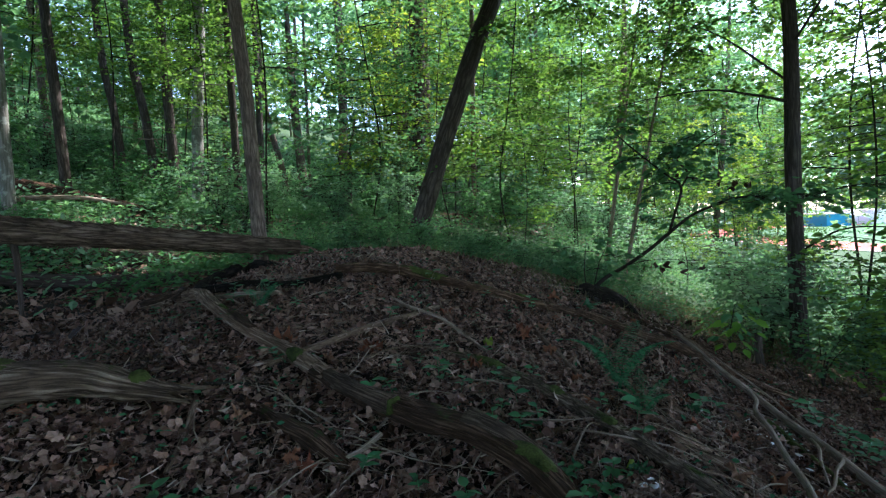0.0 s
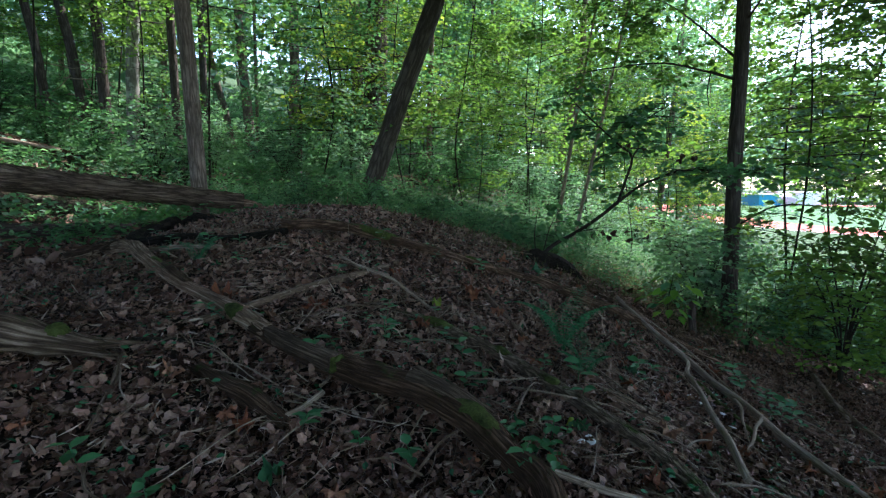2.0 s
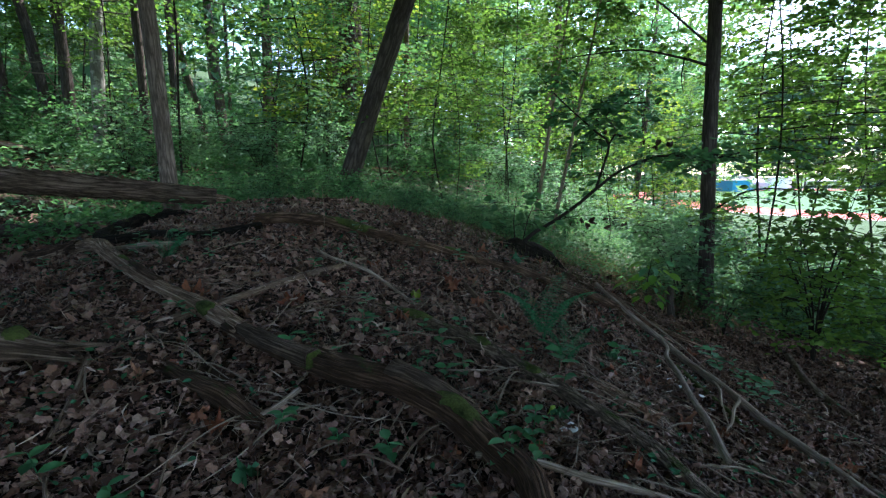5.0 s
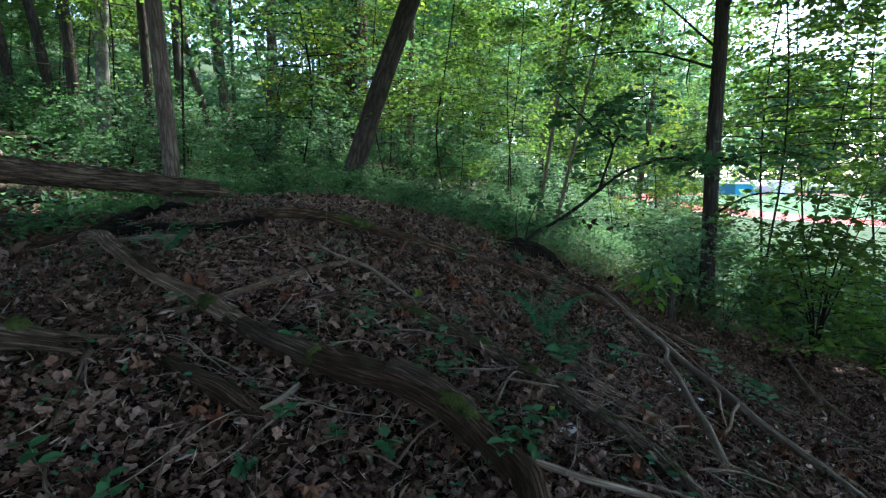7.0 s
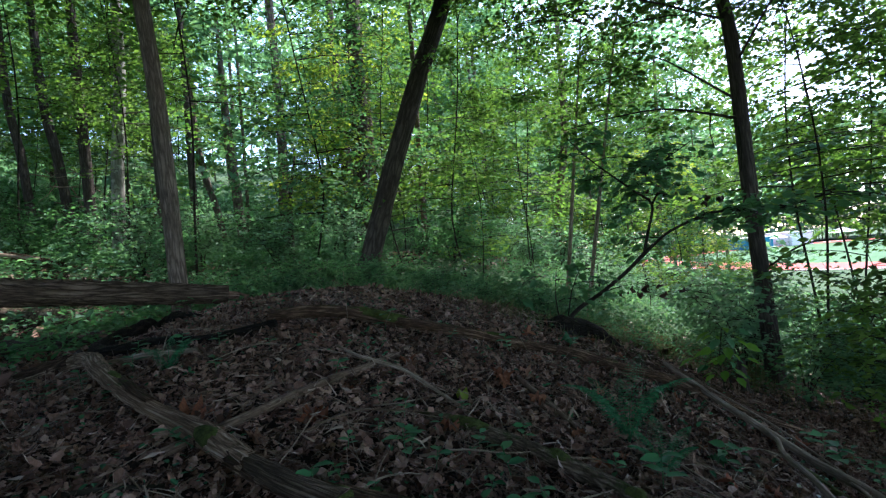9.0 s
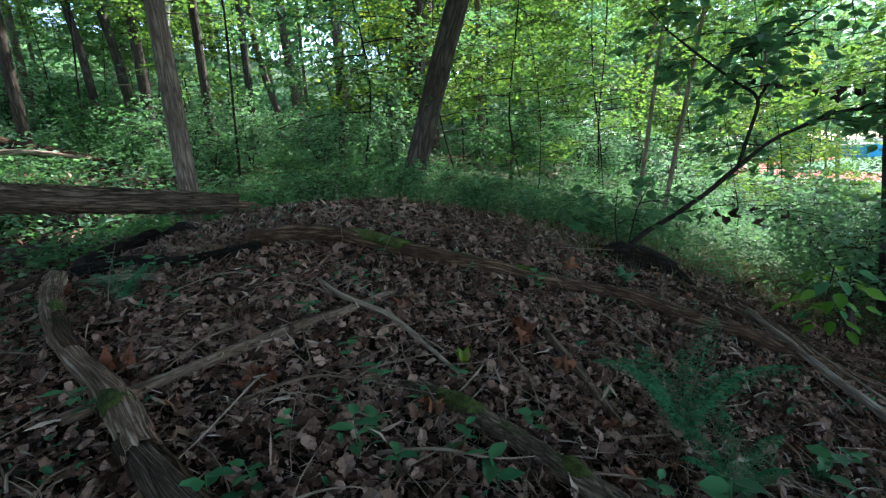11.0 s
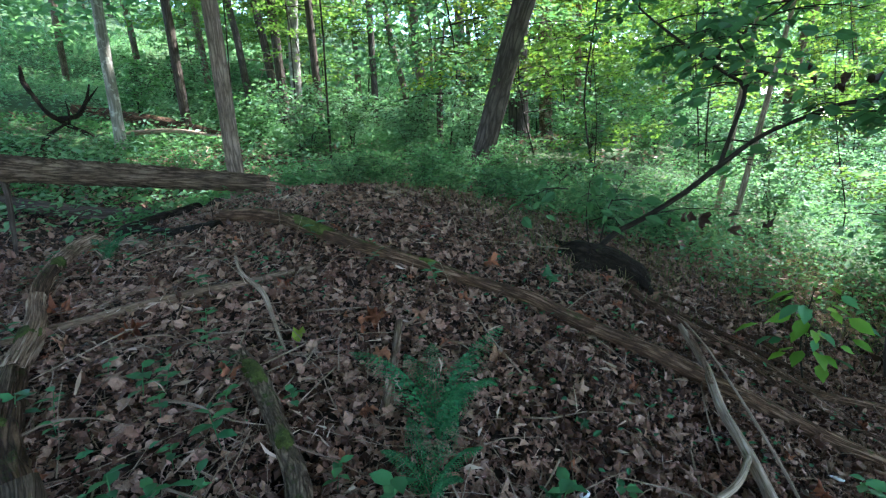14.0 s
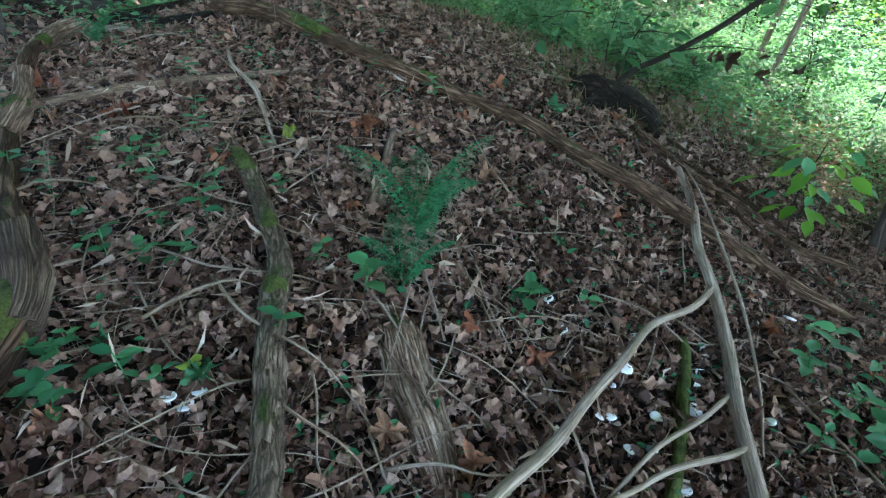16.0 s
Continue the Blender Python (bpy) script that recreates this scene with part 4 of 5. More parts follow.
tall_tree([(-3.05, 5.0, ground_z(-3.05, 5.0), 0.088), (-3.07, 5.0, 1.6, 0.083), (-3.13, 5.02, 3.13, 0.078), (-3.3, 5.0, 5.5, 0.07), (-3.5, 5.0, 9.5, 0.05)], M_BARK, "straight grey-brown tree at the end of the fallen trunk", 101, 20, (3.0, 3.4, 9), 12, rough=0.03, leaf=0.1)
tall_tree([(-2.36, 9.2, ground_z(-2.36, 9.2), 0.21), (-2.27, 9.2, 1.1, 0.19), (-1.62, 9.2, 2.9, 0.175), (-0.95, 9.2, 4.6, 0.165), (-0.38, 9.2, 5.9, 0.15), (0.6, 9.2, 8.6, 0.12), (1.8, 9.2, 12.0, 0.07)], M_BARKDARK, "leaning dark tree with mossy rough bark behind the mound", 102, 22, (6.2, 3.6, 8), 12, rough=0.05, leaf=0.1)
tall_tree([(3.56, 7.3, ground_z(3.56, 7.3), 0.115), (3.52, 7.3, 0.4, 0.10), (3.48, 7.3, 2.0, 0.095), (3.45, 7.3, 3.87, 0.085), (3.3, 7.3, 5.2, 0.07), (3.3, 7.3, 9.0, 0.045)], M_BARKDARK, "straight dark tree on the slope above the field", 103, 18, (2.9, 3.3, 15), 16, rough=0.06, leaf=0.08)
# its long level limb
_tl = thing("bare_limb", (3.45, 7.28, 2.7), "long thin dark level limb with hanging twigs on a tree", "branch")
for _p in ([(3.42, 7.28, 2.72, 0.022), (3.0, 7.2, 2.82, 0.016), (2.4, 7.1, 2.92, 0.012), (1.7, 7.0, 2.86, 0.008), (1.1, 6.9, 2.75, 0.004)], [(3.05, 7.2, 2.8, 0.01), (3.02, 7.2, 2.55, 0.008), (3.06, 7.2, 2.35, 0.005)], [(3.38, 7.2, 2.6, 0.012), (3.36, 7.15, 2.3, 0.010), (3.3, 7.1, 2.0, 0.006)], [(3.6, 7.25, 0.75, 0.014), (3.9, 7.0, 1.0, 0.012), (4.3, 6.8, 1.02, 0.009), (4.8, 6.6, 0.9, 0.005)]):
    V, F, U = tube(_p, 7, 0.08, rough=0.05, seed=5)
    part("limb_stem", V, F, M_TWIGDARK, _tl, uv=U)

MID = [
    (-10.0, 12.1, 0.14, -0.1, 0.0, M_BARKDARK, "slim dark tree trunk in the hollow"),
    (-8.75, 11.35, 0.15, 0.45, 0.0, M_BARKPALE, "tree with pale blotched bark in the hollow"),
    (-9.58, 19.06, 0.2, -0.3, 0.0, M_BARK, "tall grey tree of a pair beyond the hollow"),
    (-10.35, 19.3, 0.14, -1.0, 0.0, M_BARK, "slim grey tree of a pair beyond the hollow"),
    (-7.5, 18.1, 0.2, 0.2, 0.0, M_BARK, "tall grey tree on the far side of the hollow"),
    (-4.57, 16.9, 0.22, -0.1, 0.0, M_BARK, "tall grey tree behind yellow-green leaves"),
    (-3.9, 17.1, 0.22, 0.1, 0.0, M_MOSSY, "tall tree with creeper on its bark"),
    (-3.3, 13.4, 0.25, 0.2, 0.0, M_BARKDARK, "thick dark tree behind the leaning tree"),
    (-1.6, 12.6, 0.07, 0.15, 0.0, M_TWIG, "thin reddish-brown tree behind the mound"),
    (-11.7, 13.4, 0.14, -0.7, 0.0, M_BARKDARK, "slim dark tree trunk in the hollow"),
    (-12.3, 12.8, 0.12, -0.6, 0.0, M_BARKDARK, "slim dark tree trunk in the hollow"),
    (-9.4, 7.1, 0.11, 0.1, 0.0, M_BARKPALE, "tree with pale blotched bark on the hillside"),
    (-10.8, 9.5, 0.12, -0.2, 0.0, M_BARKDARK, "slim dark tree trunk on the hillside"),
    (-6.7, 10.1, 0.09, 0.0, 0.0, M_BARKDARK, "thin dark tree behind the fallen trunk"),
    (-9.5, 15.7, 0.12, 0.1, 0.0, M_BARKDARK, "slim dark tree trunk in the hollow"),
    (2.3, 19.0, 0.14, 0.8, 0.0, M_TWIG, "tree with light brown bark among the bushes"),
]
for _k, (_x, _y2, _r, _lx, _ly, _m2, _lab) in enumerate(MID):
    _z = ground_z(_x, _y2)
    _h = 13 + 3 * math.sin(_k * 2.1)
    tall_tree([(_x, _y2, _z, _r), (_x + _lx * 0.4, _y2, _z + 2.5, _r * 0.92), (_x + _lx, _y2 + _ly, _z + 5.5, _r * 0.82), (_x + _lx * 1.2, _y2, _z + _h, _r * 0.35)], _m2, _lab, 200 + _k, 12, (8.5, 2.6, 2), 5, rough=0.06, mat=M_YELLOW if _k in (5, 6, 7) else M_CANOPY)

# the dead snag and the pale pair down the slope
tall_tree([(-4.95, 12.35, ground_z(-4.95, 12.35), 0.08), (-4.9, 12.35, 2.4, 0.075), (-4.83, 12.35, 3.2, 0.05), (-4.6, 12.3, 4.2, 0.02)], M_BARKDARK, "broken dead snag with bare side twigs", 230, 10, None, 0, "dead_snag", 0.15, group="")
for _x, _y2, _tx, _tz, _r in ((1.45, 8.6, 1.8, 1.83, 0.036), (1.25, 9.4, 1.5, 1.85, 0.04)):
    _z = ground_z(_x, _y2)
    _k = (_tx - _x) / (_tz - _z)
    tall_tree([(_x, _y2, _z, _r), (_x + _k * 0.9, _y2, _z + 0.9, _r * 0.9), (_tx, _y2, _tz, _r * 0.8), (_x + _k * 5.0, _y2, _z + 5.0, _r * 0.3)], M_STICK, "slender leaning tree with pale smooth bark below the mound", 240 + int(_r * 1000), 12, (2.0, 1.5, 5), 7, "slender_tree", 0.04, mat=M_CANOPY, group="pale slender trees", leaf=0.11)

# ---- fallen timber in the hollow ----
for _k, (_p, _m2, _lab) in enumerate((
    ([(-7.9, 5.6, 0.12, 0.13), (-6.0, 6.2, 0.12, 0.12), (-4.6, 6.3, 0.1, 0.09)], M_MOSSY, "old dark log lying in the hollow among green plants"),
    ([(-5.4, 7.3, 0.08, 0.07), (-4.6, 7.0, 0.1, 0.07), (-3.9, 6.6, 0.08, 0.05)], M_PALEWOOD, "pale broken log piece among green plants"),
    ([(-7.0, 4.2, 0.1, 0.1), (-5.4, 4.8, 0.1, 0.1), (-3.9, 5.3, 0.05, 0.07)], M_BARKDARK, "old dark log lying in the hollow among green plants"),
    ([(-13.0, 8.0, 0.2, 0.16), (-10.6, 8.8, 0.25, 0.15), (-8.4, 9.4, 0.1, 0.1)], M_ROT, "fallen log on the green hillside"),
    ([(-9.6, 7.4, 0.3, 0.06), (-8.8, 7.9, 0.45, 0.05), (-7.9, 8.3, 0.4, 0.03)], M_STICK, "pale fallen stem lying above the ground plants"))):
    lying(_p, _m2, "old_log", _lab, "log", 20, 0.08, 0.1, 0.06, 9, 0.1, 0.9, 250 + _k, "old logs in the hollow")
_dt = thing("dead_treetop", at(-10.0, 6.2), "black bare crooked branches of a fallen treetop", "branch")
for _k, _p in enumerate(([(-6.84, 4.76, 2.5, 0.034), (-6.93, 4.74, 2.66, 0.038), (-6.93, 4.74, 2.85, 0.014)],
                         [(-6.84, 4.76, 2.5, 0.03), (-6.72, 4.82, 2.28, 0.03), (-6.62, 4.88, 2.16, 0.034), (-6.5, 5.0, 2.03, 0.03), (-6.3, 5.12, 1.9, 0.03), (-5.9, 5.4, 1.55, 0.02)],
                         [(-6.55, 4.93, 2.12, 0.035), (-6.38, 5.08, 2.15, 0.035), (-6.27, 5.18, 2.35, 0.024), (-6.2, 5.22, 2.55, 0.012)],
                         [(-6.27, 5.16, 2.3, 0.02), (-6.15, 5.2, 2.4, 0.015), (-6.05, 5.25, 2.5, 0.006)],
                         [(-6.0, 4.3, 1.15, 0.04), (-6.1, 4.45, 1.6, 0.03), (-6.2, 4.6, 1.85, 0.025), (-6.5, 4.98, 2.06, 0.02)],
                         [(-6.5, 5.0, 2.0, 0.02), (-6.42, 5.0, 2.2, 0.016), (-6.5, 5.02, 2.35, 0.006)])):
    _v = [(1.5 * x - 0.85, 1.5 * y - 0.77, 1.5 * z - 0.66, 1.4 * r) for x, y, z, r in _p]
    V, F, U = tube(_v, 10, 0.05, rough=0.2, knots=0.25, seed=260 + _k, jag=0.02)
    part("branch", V, F, M_ROOT, _dt, uv=U)
_rng = np.random.default_rng(90)
_gt = thing("grey_brushwood", at(-11.5, 13.6), "tangle of bleached grey dead twigs", "branch")
_w = []
for _k in range(34):
    _a, _z = _rng.uniform(0, 6.28), _rng.uniform(0.6, 2.4)
    _q = np.array(at(-11.5 + _rng.normal(0, 0.9), 13.6 + _rng.normal(0, 0.5), _z))
    _e = _q + np.array((math.cos(_a) * 1.2, math.sin(_a) * 0.8, _rng.uniform(-0.8, 0.1)))
    _w.append(np.array([(*_q, 0.02), (*((_q + _e) / 2 + _rng.normal(0, 0.1, 3)), 0.012), (*_e, 0.004)]))
V, F, U = wood_mesh(_w, 5, 0.3)
tagged(part("twigwork", V, F, M_STICK, _gt, uv=U), kind="stuff")

# ---- understory ----
def fan(count, seed, x0, x1, y0, y1, gap, avoid=lambda x, y: False):
    rng = np.random.default_rng(seed)
    got = []
    for _ in range(4000):
        if len(got) >= count:
            break
        x, y = rng.uniform(x0, x1), rng.uniform(y0, y1)
        if avoid(x, y) or any((x - a) ** 2 + (y - b) ** 2 < gap * gap for a, b in got):
            continue
        got.append((x, y))
    return got


SAP = [sapling(at(x, y), h, sp, n, 0.11, mt, lab, 300 + i, low=lo) for i, (x, y, h, sp, n, mt, lab, lo) in enumerate((
    (-0.45, 9.6, 7.5, 2.0, 26, M_CANOPY, "slender young tree with layered bright green leaves", 0.2),
    (0.9, 12.5, 8.5, 2.3, 30, M_CANOPY, "slender young tree with layered bright green leaves", 0.15),
    (-3.9, 12.4, 6.0, 1.9, 26, M_YELLOW, "slender young tree with yellow-green leaves", 0.2),
    (-6.2, 14.5, 8.0, 2.3, 30, M_SHRUB, "slender young tree with cool green leaves", 0.12)))]
_hi = sapling(at(-5.2, 8.7), 8.5, 2.4, 30, 0.105, M_CANOPY, "slender young tree with a high green crown", 320, low=0.36, girth=0.018)
SAP.append(_hi)
_places = fan(74, 5, -24, 14, 10.4, 30, 1.9, lambda x, y: x > 0.4 * y or x < -1.3 * y or -0.62 < x / y < -0.38 or (x > -1 and y < 17))
_rng = np.random.default_rng(12)
for _k, (_x, _y2) in enumerate(_places):
    _s = SAP[(0, 1, 3, 0, 1, 3, 2)[_k % 7] if _x > -9 else (4, 4, 3, 4)[_k % 4]]
    _c = copy_thing(_s, pose(*at(_x, _y2, -0.05), 0, 0, _rng.uniform(0, 360)))
    _k2 = _rng.uniform(0.75, 1.3)
    _c.scale = (_k2, _k2, _k2)
for _x, _y2, _m2, _s in ((-2.4, 14.2, 2, 1.15), (-4.6, 15.0, 2, 1.1), (-0.2, 8.2, 0, 0.45), (2.6, 9.4, 0, 0.5), (0.9, 11.2, 1, 0.8)):
    _c = copy_thing(SAP[_m2], pose(*at(_x, _y2, -0.05), 0, 0, _rng.uniform(0, 360)))
    _c.scale = (_s,) * 3
for _k, (_x, _y2) in enumerate(((-7.6, 10.2), (-9.6, 12.0), (-11.5, 15.5), (6.2, 7.4), (7.8, 6.6), (8.6, 9.2), (5.6, 9.6), (7.4, 11.4), (5.0, 8.6), (6.7, 10.3), (9.6, 8.2), (8.4, 10.6))):
    _c = copy_thing(_hi, pose(*at(_x, _y2, -0.05), 0, 0, _k * 83))
    _k2 = 0.95 + 0.3 * ((_k * 5) % 4) / 4
    _c.scale = (_k2,) * 3
# lower, thinner ones towards the field
for _x, _y2, _h, _lab in ((8.0, 20.0, 6.5, 1), (5.0, 19.0, 6.5, 1), (7.6, 9.2, 3.8, 1), (6.6, 7.4, 2.6, 1), (8.6, 8.2, 2.4, 1), (12.5, 14.0, 4.5, 1), (7.0, 17.5, 6.0, 1), (9.4, 22.0, 7.5, 1), (11.6, 25.0, 7.0, 1)):
    _c = copy_thing(SAP[_rng.integers(0, 2)], pose(*at(_x, _y2, -0.05), 0, 0, _rng.uniform(0, 360)))
    _c.scale = (_h / 8,) * 3

SHR = [shrub(at(x, y), h, st, bo, lf, mt, lab, 400 + i, spread=sp) for i, (x, y, h, st, bo, lf, mt, lab, sp) in enumerate((
    (-7.2, 11.0, 1.4, 6, 9, 0.085, M_DARKLEAF, "dense bush with dark green leaves", 0.8),
    (1.9, 9.6, 1.5, 7, 9, 0.075, M_HAZYFAR, "dense bush with bright green leaves", 0.9),
    (-5.6, 8.6, 1.1, 6, 8, 0.08, M_SHRUB, "low bush with green leaves", 0.7)))]
_places = fan(120, 6, -20, 14, 8.4, 22, 1.1, lambda x, y: (x > -3.5 and x < 0.3 and y < 9.9) or x < -1.35 * y or (x < -4.5 and y < 8.8) or x > 0.9 * y + 1)
_places = [q for q in _places if not (0.3 < q[0] < 6 and q[1] < 12)]
_places += fan(44, 7, 3.0, 13, 7.4, 17, 0.9, lambda x, y: x > 0.95 * y or x < 0.38 * y)
for _k, (_x, _y2) in enumerate(_places):
    _s = SHR[(1 if _x > 0 else (0, 2, 1, 0)[_k % 4])]
    _c = copy_thing(_s, pose(*at(_x, _y2, -0.05), 0, 0, _rng.uniform(0, 360)))
    _k2 = _rng.uniform(0.7, 1.35)
    _c.scale = (_k2, _k2, _k2 * _rng.uniform(0.8, 1.2))
# young trees between the slope and the field
EDGE = [sapling(at(4.7, 5.0), 2.5, 1.1, 22, 0.085, M_CANOPY, "low leafy young tree with broad leaves on the slope", 451, low=0.15, shape=OVAL, girth=0.018, group="young trees on the slope"),
        sapling(at(7.0, 7.3), 3.2, 1.4, 26, 0.09, M_SHRUB, "leafy young tree with fresh green leaves on the slope", 452, low=0.12, shape=OVAL, girth=0.02, group="young trees on the slope")]
for _k, (_x, _y2, _s) in enumerate(((6.8, 6.2, 1.0), (8.2, 7.2, 1.1), (7.9, 8.6, 1.0), (10.8, 11.4, 1.2), (10.6, 9.8, 1.2), (6.0, 4.2, 0.8), (12.5, 12.0, 1.3))):
    _c = copy_thing(EDGE[_k % 2], pose(*at(_x, _y2, -0.05), 0, 0, _k * 131))
    _c.scale = (_s,) * 3
for _k, (_x, _y2, _h) in enumerate(((9.6, 10.4, 10), (12.4, 13.0, 11), (13.4, 10.4, 10), (14.8, 17.5, 12), (4.0, 21.5, 13), (10.4, 25.5, 13))):
    _z = ground_z(_x, _y2)
    tall_tree([(_x, _y2, _z, 0.04), (_x + 0.3, _y2, _z + 3, 0.035), (_x - 0.3, _y2, _z + _h * 0.6, 0.025), (_x + 0.3, _y2, _z + _h, 0.012)], M_TWIG, "slim tree with loose foliage at the edge of the field", 460 + _k, 9, (4.4, 2.8, 9), 16, leaf=0.13, group="trees at the field's edge", mat=M_CANOPY)

# the open many-stemmed bush on the slope
shrub(at(4.35, 6.1), 2.6, 8, 9, 0.10, M_CANOPY, "open many-stemmed bush with dark stems and broad leaves on the slope", 440, spread=0.75, name="many_stemmed_bush", group="", thick=0.014, shape=OVAL)
shrub(at(3.3, 6.2), 0.9, 5, 5, 0.07, M_SHRUB, "low leafy bush on the slope", 441, spread=0.5, group="low bushes on the slope")
shrub(at(5.2, 5.4), 1.0, 5, 5, 0.07, M_SHRUB, "low leafy bush on the slope", 442, spread=0.6, group="low bushes on the slope")

# ---- unseen shading canopy overhead, and woods around ----
def woods(name, n_tree, n_leaf, seed, region, leaf, mat, height, label, skip, bark=M_BARK, girth=0.16):
    rng = np.random.default_rng(seed)
    wood, P = [], []
    while len(wood) < n_tree:
        x, y = region(rng)
        if skip(x, y):
            continue
        z = ground_z(x, y)
        h = height * rng.uniform(0.8, 1.2)
        lx = rng.normal(0, 0.6)
        g = girth * rng.uniform(0.45, 1.1)
        wood.append(np.array([(x, y, z - 0.2, g), (x + lx, y, z + h * 0.5, g * 0.75), (x + lx * 1.5, y, z + h * 0.95, g * 0.2)]))
        m = n_leaf // n_tree
        c = rng.integers(22, 34)
        cx = np.stack([x + lx + rng.normal(0, 2.6, c), y + rng.normal(0, 2.6, c), z + h * rng.beta(1.6, 1.2, c)], -1)
        q = cx[rng.integers(0, c, m)] + rng.normal(0, 1, (m, 3)) * (1.0, 1.0, 0.28)
        q[:, 2] = np.maximum(q[:, 2], z + 0.1)
        P.append(q)
    if n_leaf:
        P = np.vstack(P)
        n = len(P)
        ax = rng.normal(0, 1, (n, 3)) * (1, 1, 0.4)
        V, F = leaves(DIAMOND, P, ax, np.array([0, 0, 1.0]) + rng.normal(0, 0.45, (n, 3)), leaf * rng.uniform(0.6, 1.4, n))
        single(name + "_leaves", V, F, mat, label + ", leaves", "woods", smooth=False, kind="stuff")
    V, F, U = wood_mesh(wood, 7, 3)
    single(name + "_trunks", V, F, bark, label + ", trunks", "woods", uv=U, kind="stuff")


def ring(r0, r1, a0, a1):
    return lambda rng: (lambda r, a: (r * math.sin(a), r * math.cos(a)))(math.sqrt(rng.uniform(r0 * r0, r1 * r1)), radians(rng.uniform(a0, a1)))


onfield = lambda x, y: math.hypot((x - 75) / 1.1, y - 95) < 66 or (x > 0.46 * y and y > 8 and x > 6)
# the haze over these woods lies in their leaf colours, not in the air
woods("far_wood", 46, 95000, 21, ring(22, 44, -75, 26), 0.36, M_HAZYFAR, 17, "far green woodland on the hillside", lambda x, y: onfield(x, y) or (x > 0.22 * y and math.hypot(x, y) < 27) or (-0.38 * y < x < -0.08 * y and y < 36))
woods("farther_wood", 80, 60000, 22, ring(50, 85, -80, 24), 0.6, M_HAZYDISTANT, 19, "distant green woodland", onfield)
woods("field_edge_wood", 150, 150000, 23, lambda rng: (lambda a, r: (75 + r * math.sin(a), 95 + r * 0.93 * math.cos(a)))(radians(rng.uniform(-70, 100)), rng.uniform(74, 92)), 1.5, M_HAZYDISTANT, 36, "trees beyond the sports field", lambda x, y: math.hypot((x - 75) / 1.1, y - 95) < 60 or math.hypot(x, y) < 75)
# trees out of view behind the path, added to hold back light from there
woods("wood_behind", 30, 22000, 24, ring(9, 26, 80, 290), 0.4, M_CANOPY, 14, "unseen woodland added behind the path to block light", lambda x, y: False)


def overhead(name, n, seed, x0, x1, y0, y1, z0, z1, leaf, mat, keep):
    """High foliage out of view, in loose layers, added to shade what lies below."""
    rng = np.random.default_rng(seed)
    c = 1300
    C = np.stack([rng.uniform(x0, x1, c), rng.uniform(y0, y1, c), rng.uniform(z0, z1, c)], -1)
    C = C[[keep(*q) for q in C]]
    P = C[rng.integers(0, len(C), n)] + rng.normal(0, 1, (n, 3)) * (0.9, 0.9, 0.16)
    ax = rng.normal(0, 1, (n, 3)) * (1, 1, 0.3)
    V, F = leaves(DIAMOND, P, ax, np.array([0, 0, 1.0]) + rng.normal(0, 0.3, (n, 3)), leaf * rng.uniform(0.7, 1.3, n))
    single(name, V, F, mat, "unseen high leaves added overhead to shade the ground", "foliage", smooth=False, kind="stuff")


def in_view(x, y, z):
    return any(z - 1.2 < 0.62 * (math.hypot(x - a, y - b) + 1.2) for a, b in ((0.0, 0.5), (1.6, 1.5)))


# leaf layers added outside the view, placed to block sun and sky light
overhead("canopy_leaves", 190000, 31, -10, 12, -9, 12, 6.0, 11.5, 0.27, M_CANOPY, lambda x, y, z: not (y > 1.0 and in_view(x, y, z)) and not (y > 10 and -0.5 < x < 6.0) and not (y > 9 and -4 < x < 1) and not (x > 6 and y > 5))
overhead("canopy_leaves", 42000, 32, 3, 13, 3, 13.5, 9.8, 14, 0.3, M_CANOPY, lambda x, y, z: not in_view(x, y, z))
overhead("canopy_leaves", 26000, 33, -30, -9, 2, 22, 9.5, 17, 0.34, M_CANOPY, lambda x, y, z: not in_view(x, y, z))

# ---- leaf litter ----
def tilt_of(x, y):
    e = 0.05
    return np.stack([-(land(x + e, y) - land(x - e, y)) / (2 * e), -(land(x, y + e) - land(x, y - e)) / (2 * e), np.ones_like(x)], -1)


def litter(name, n, seed, x0, x1, y0, y1, size, shape, label, mat=M_LITTER, spread=0.45, lift=0.03, keep=None):
    rng = np.random.default_rng(seed)
    x, y = rng.uniform(x0, x1, n), rng.uniform(y0, y1, n)
    if keep is not None:
        k = keep(x, y, rng)
        x, y = x[k], y[k]
    n = len(x)
    P = np.stack([x, y, land(x, y) + small_relief(x, y) + rng.uniform(0.0, lift, n)], -1)
    up = unit(tilt_of(x, y)) + rng.normal(0, spread, (n, 3))
    V, F = leaves(shape, P, np.cross(up, rng.normal(0, 1, (n, 3))), up, size * rng.uniform(0.55, 1.35, n), 0.06, seed)
    single(name, V, F, mat, label, "leaf litter", smooth=False, kind="stuff")


SCRAP = (np.array([(0, 0, 0), (0.3, 0.3, 0.25), (1, 0.1, -0.1), (0.5, -0.35, 0.2)]), np.array([(0, 1, 2), (0, 2, 3)]))
STRAW = (np.array([(0, 0.015, 0), (0, -0.015, 0), (0.5, 0.015, 0.05), (0.5, -0.015, 0.05), (1, 0, -0.05)]), np.array([(0, 1, 3), (0, 3, 2), (2, 3, 4)]))
AWAY = lambda x, y, rng: ~((x > -3.1) & (x < 4.1) & (y > 0.6) & (y < 6.0))
L1 = "brown fallen leaves, dry and curled, lying thick on the ground"
litter("leaf_litter", 22000, 41, -3.2, 4.2, 0.6, 6.1, 0.068, OAK, L1, spread=0.42)
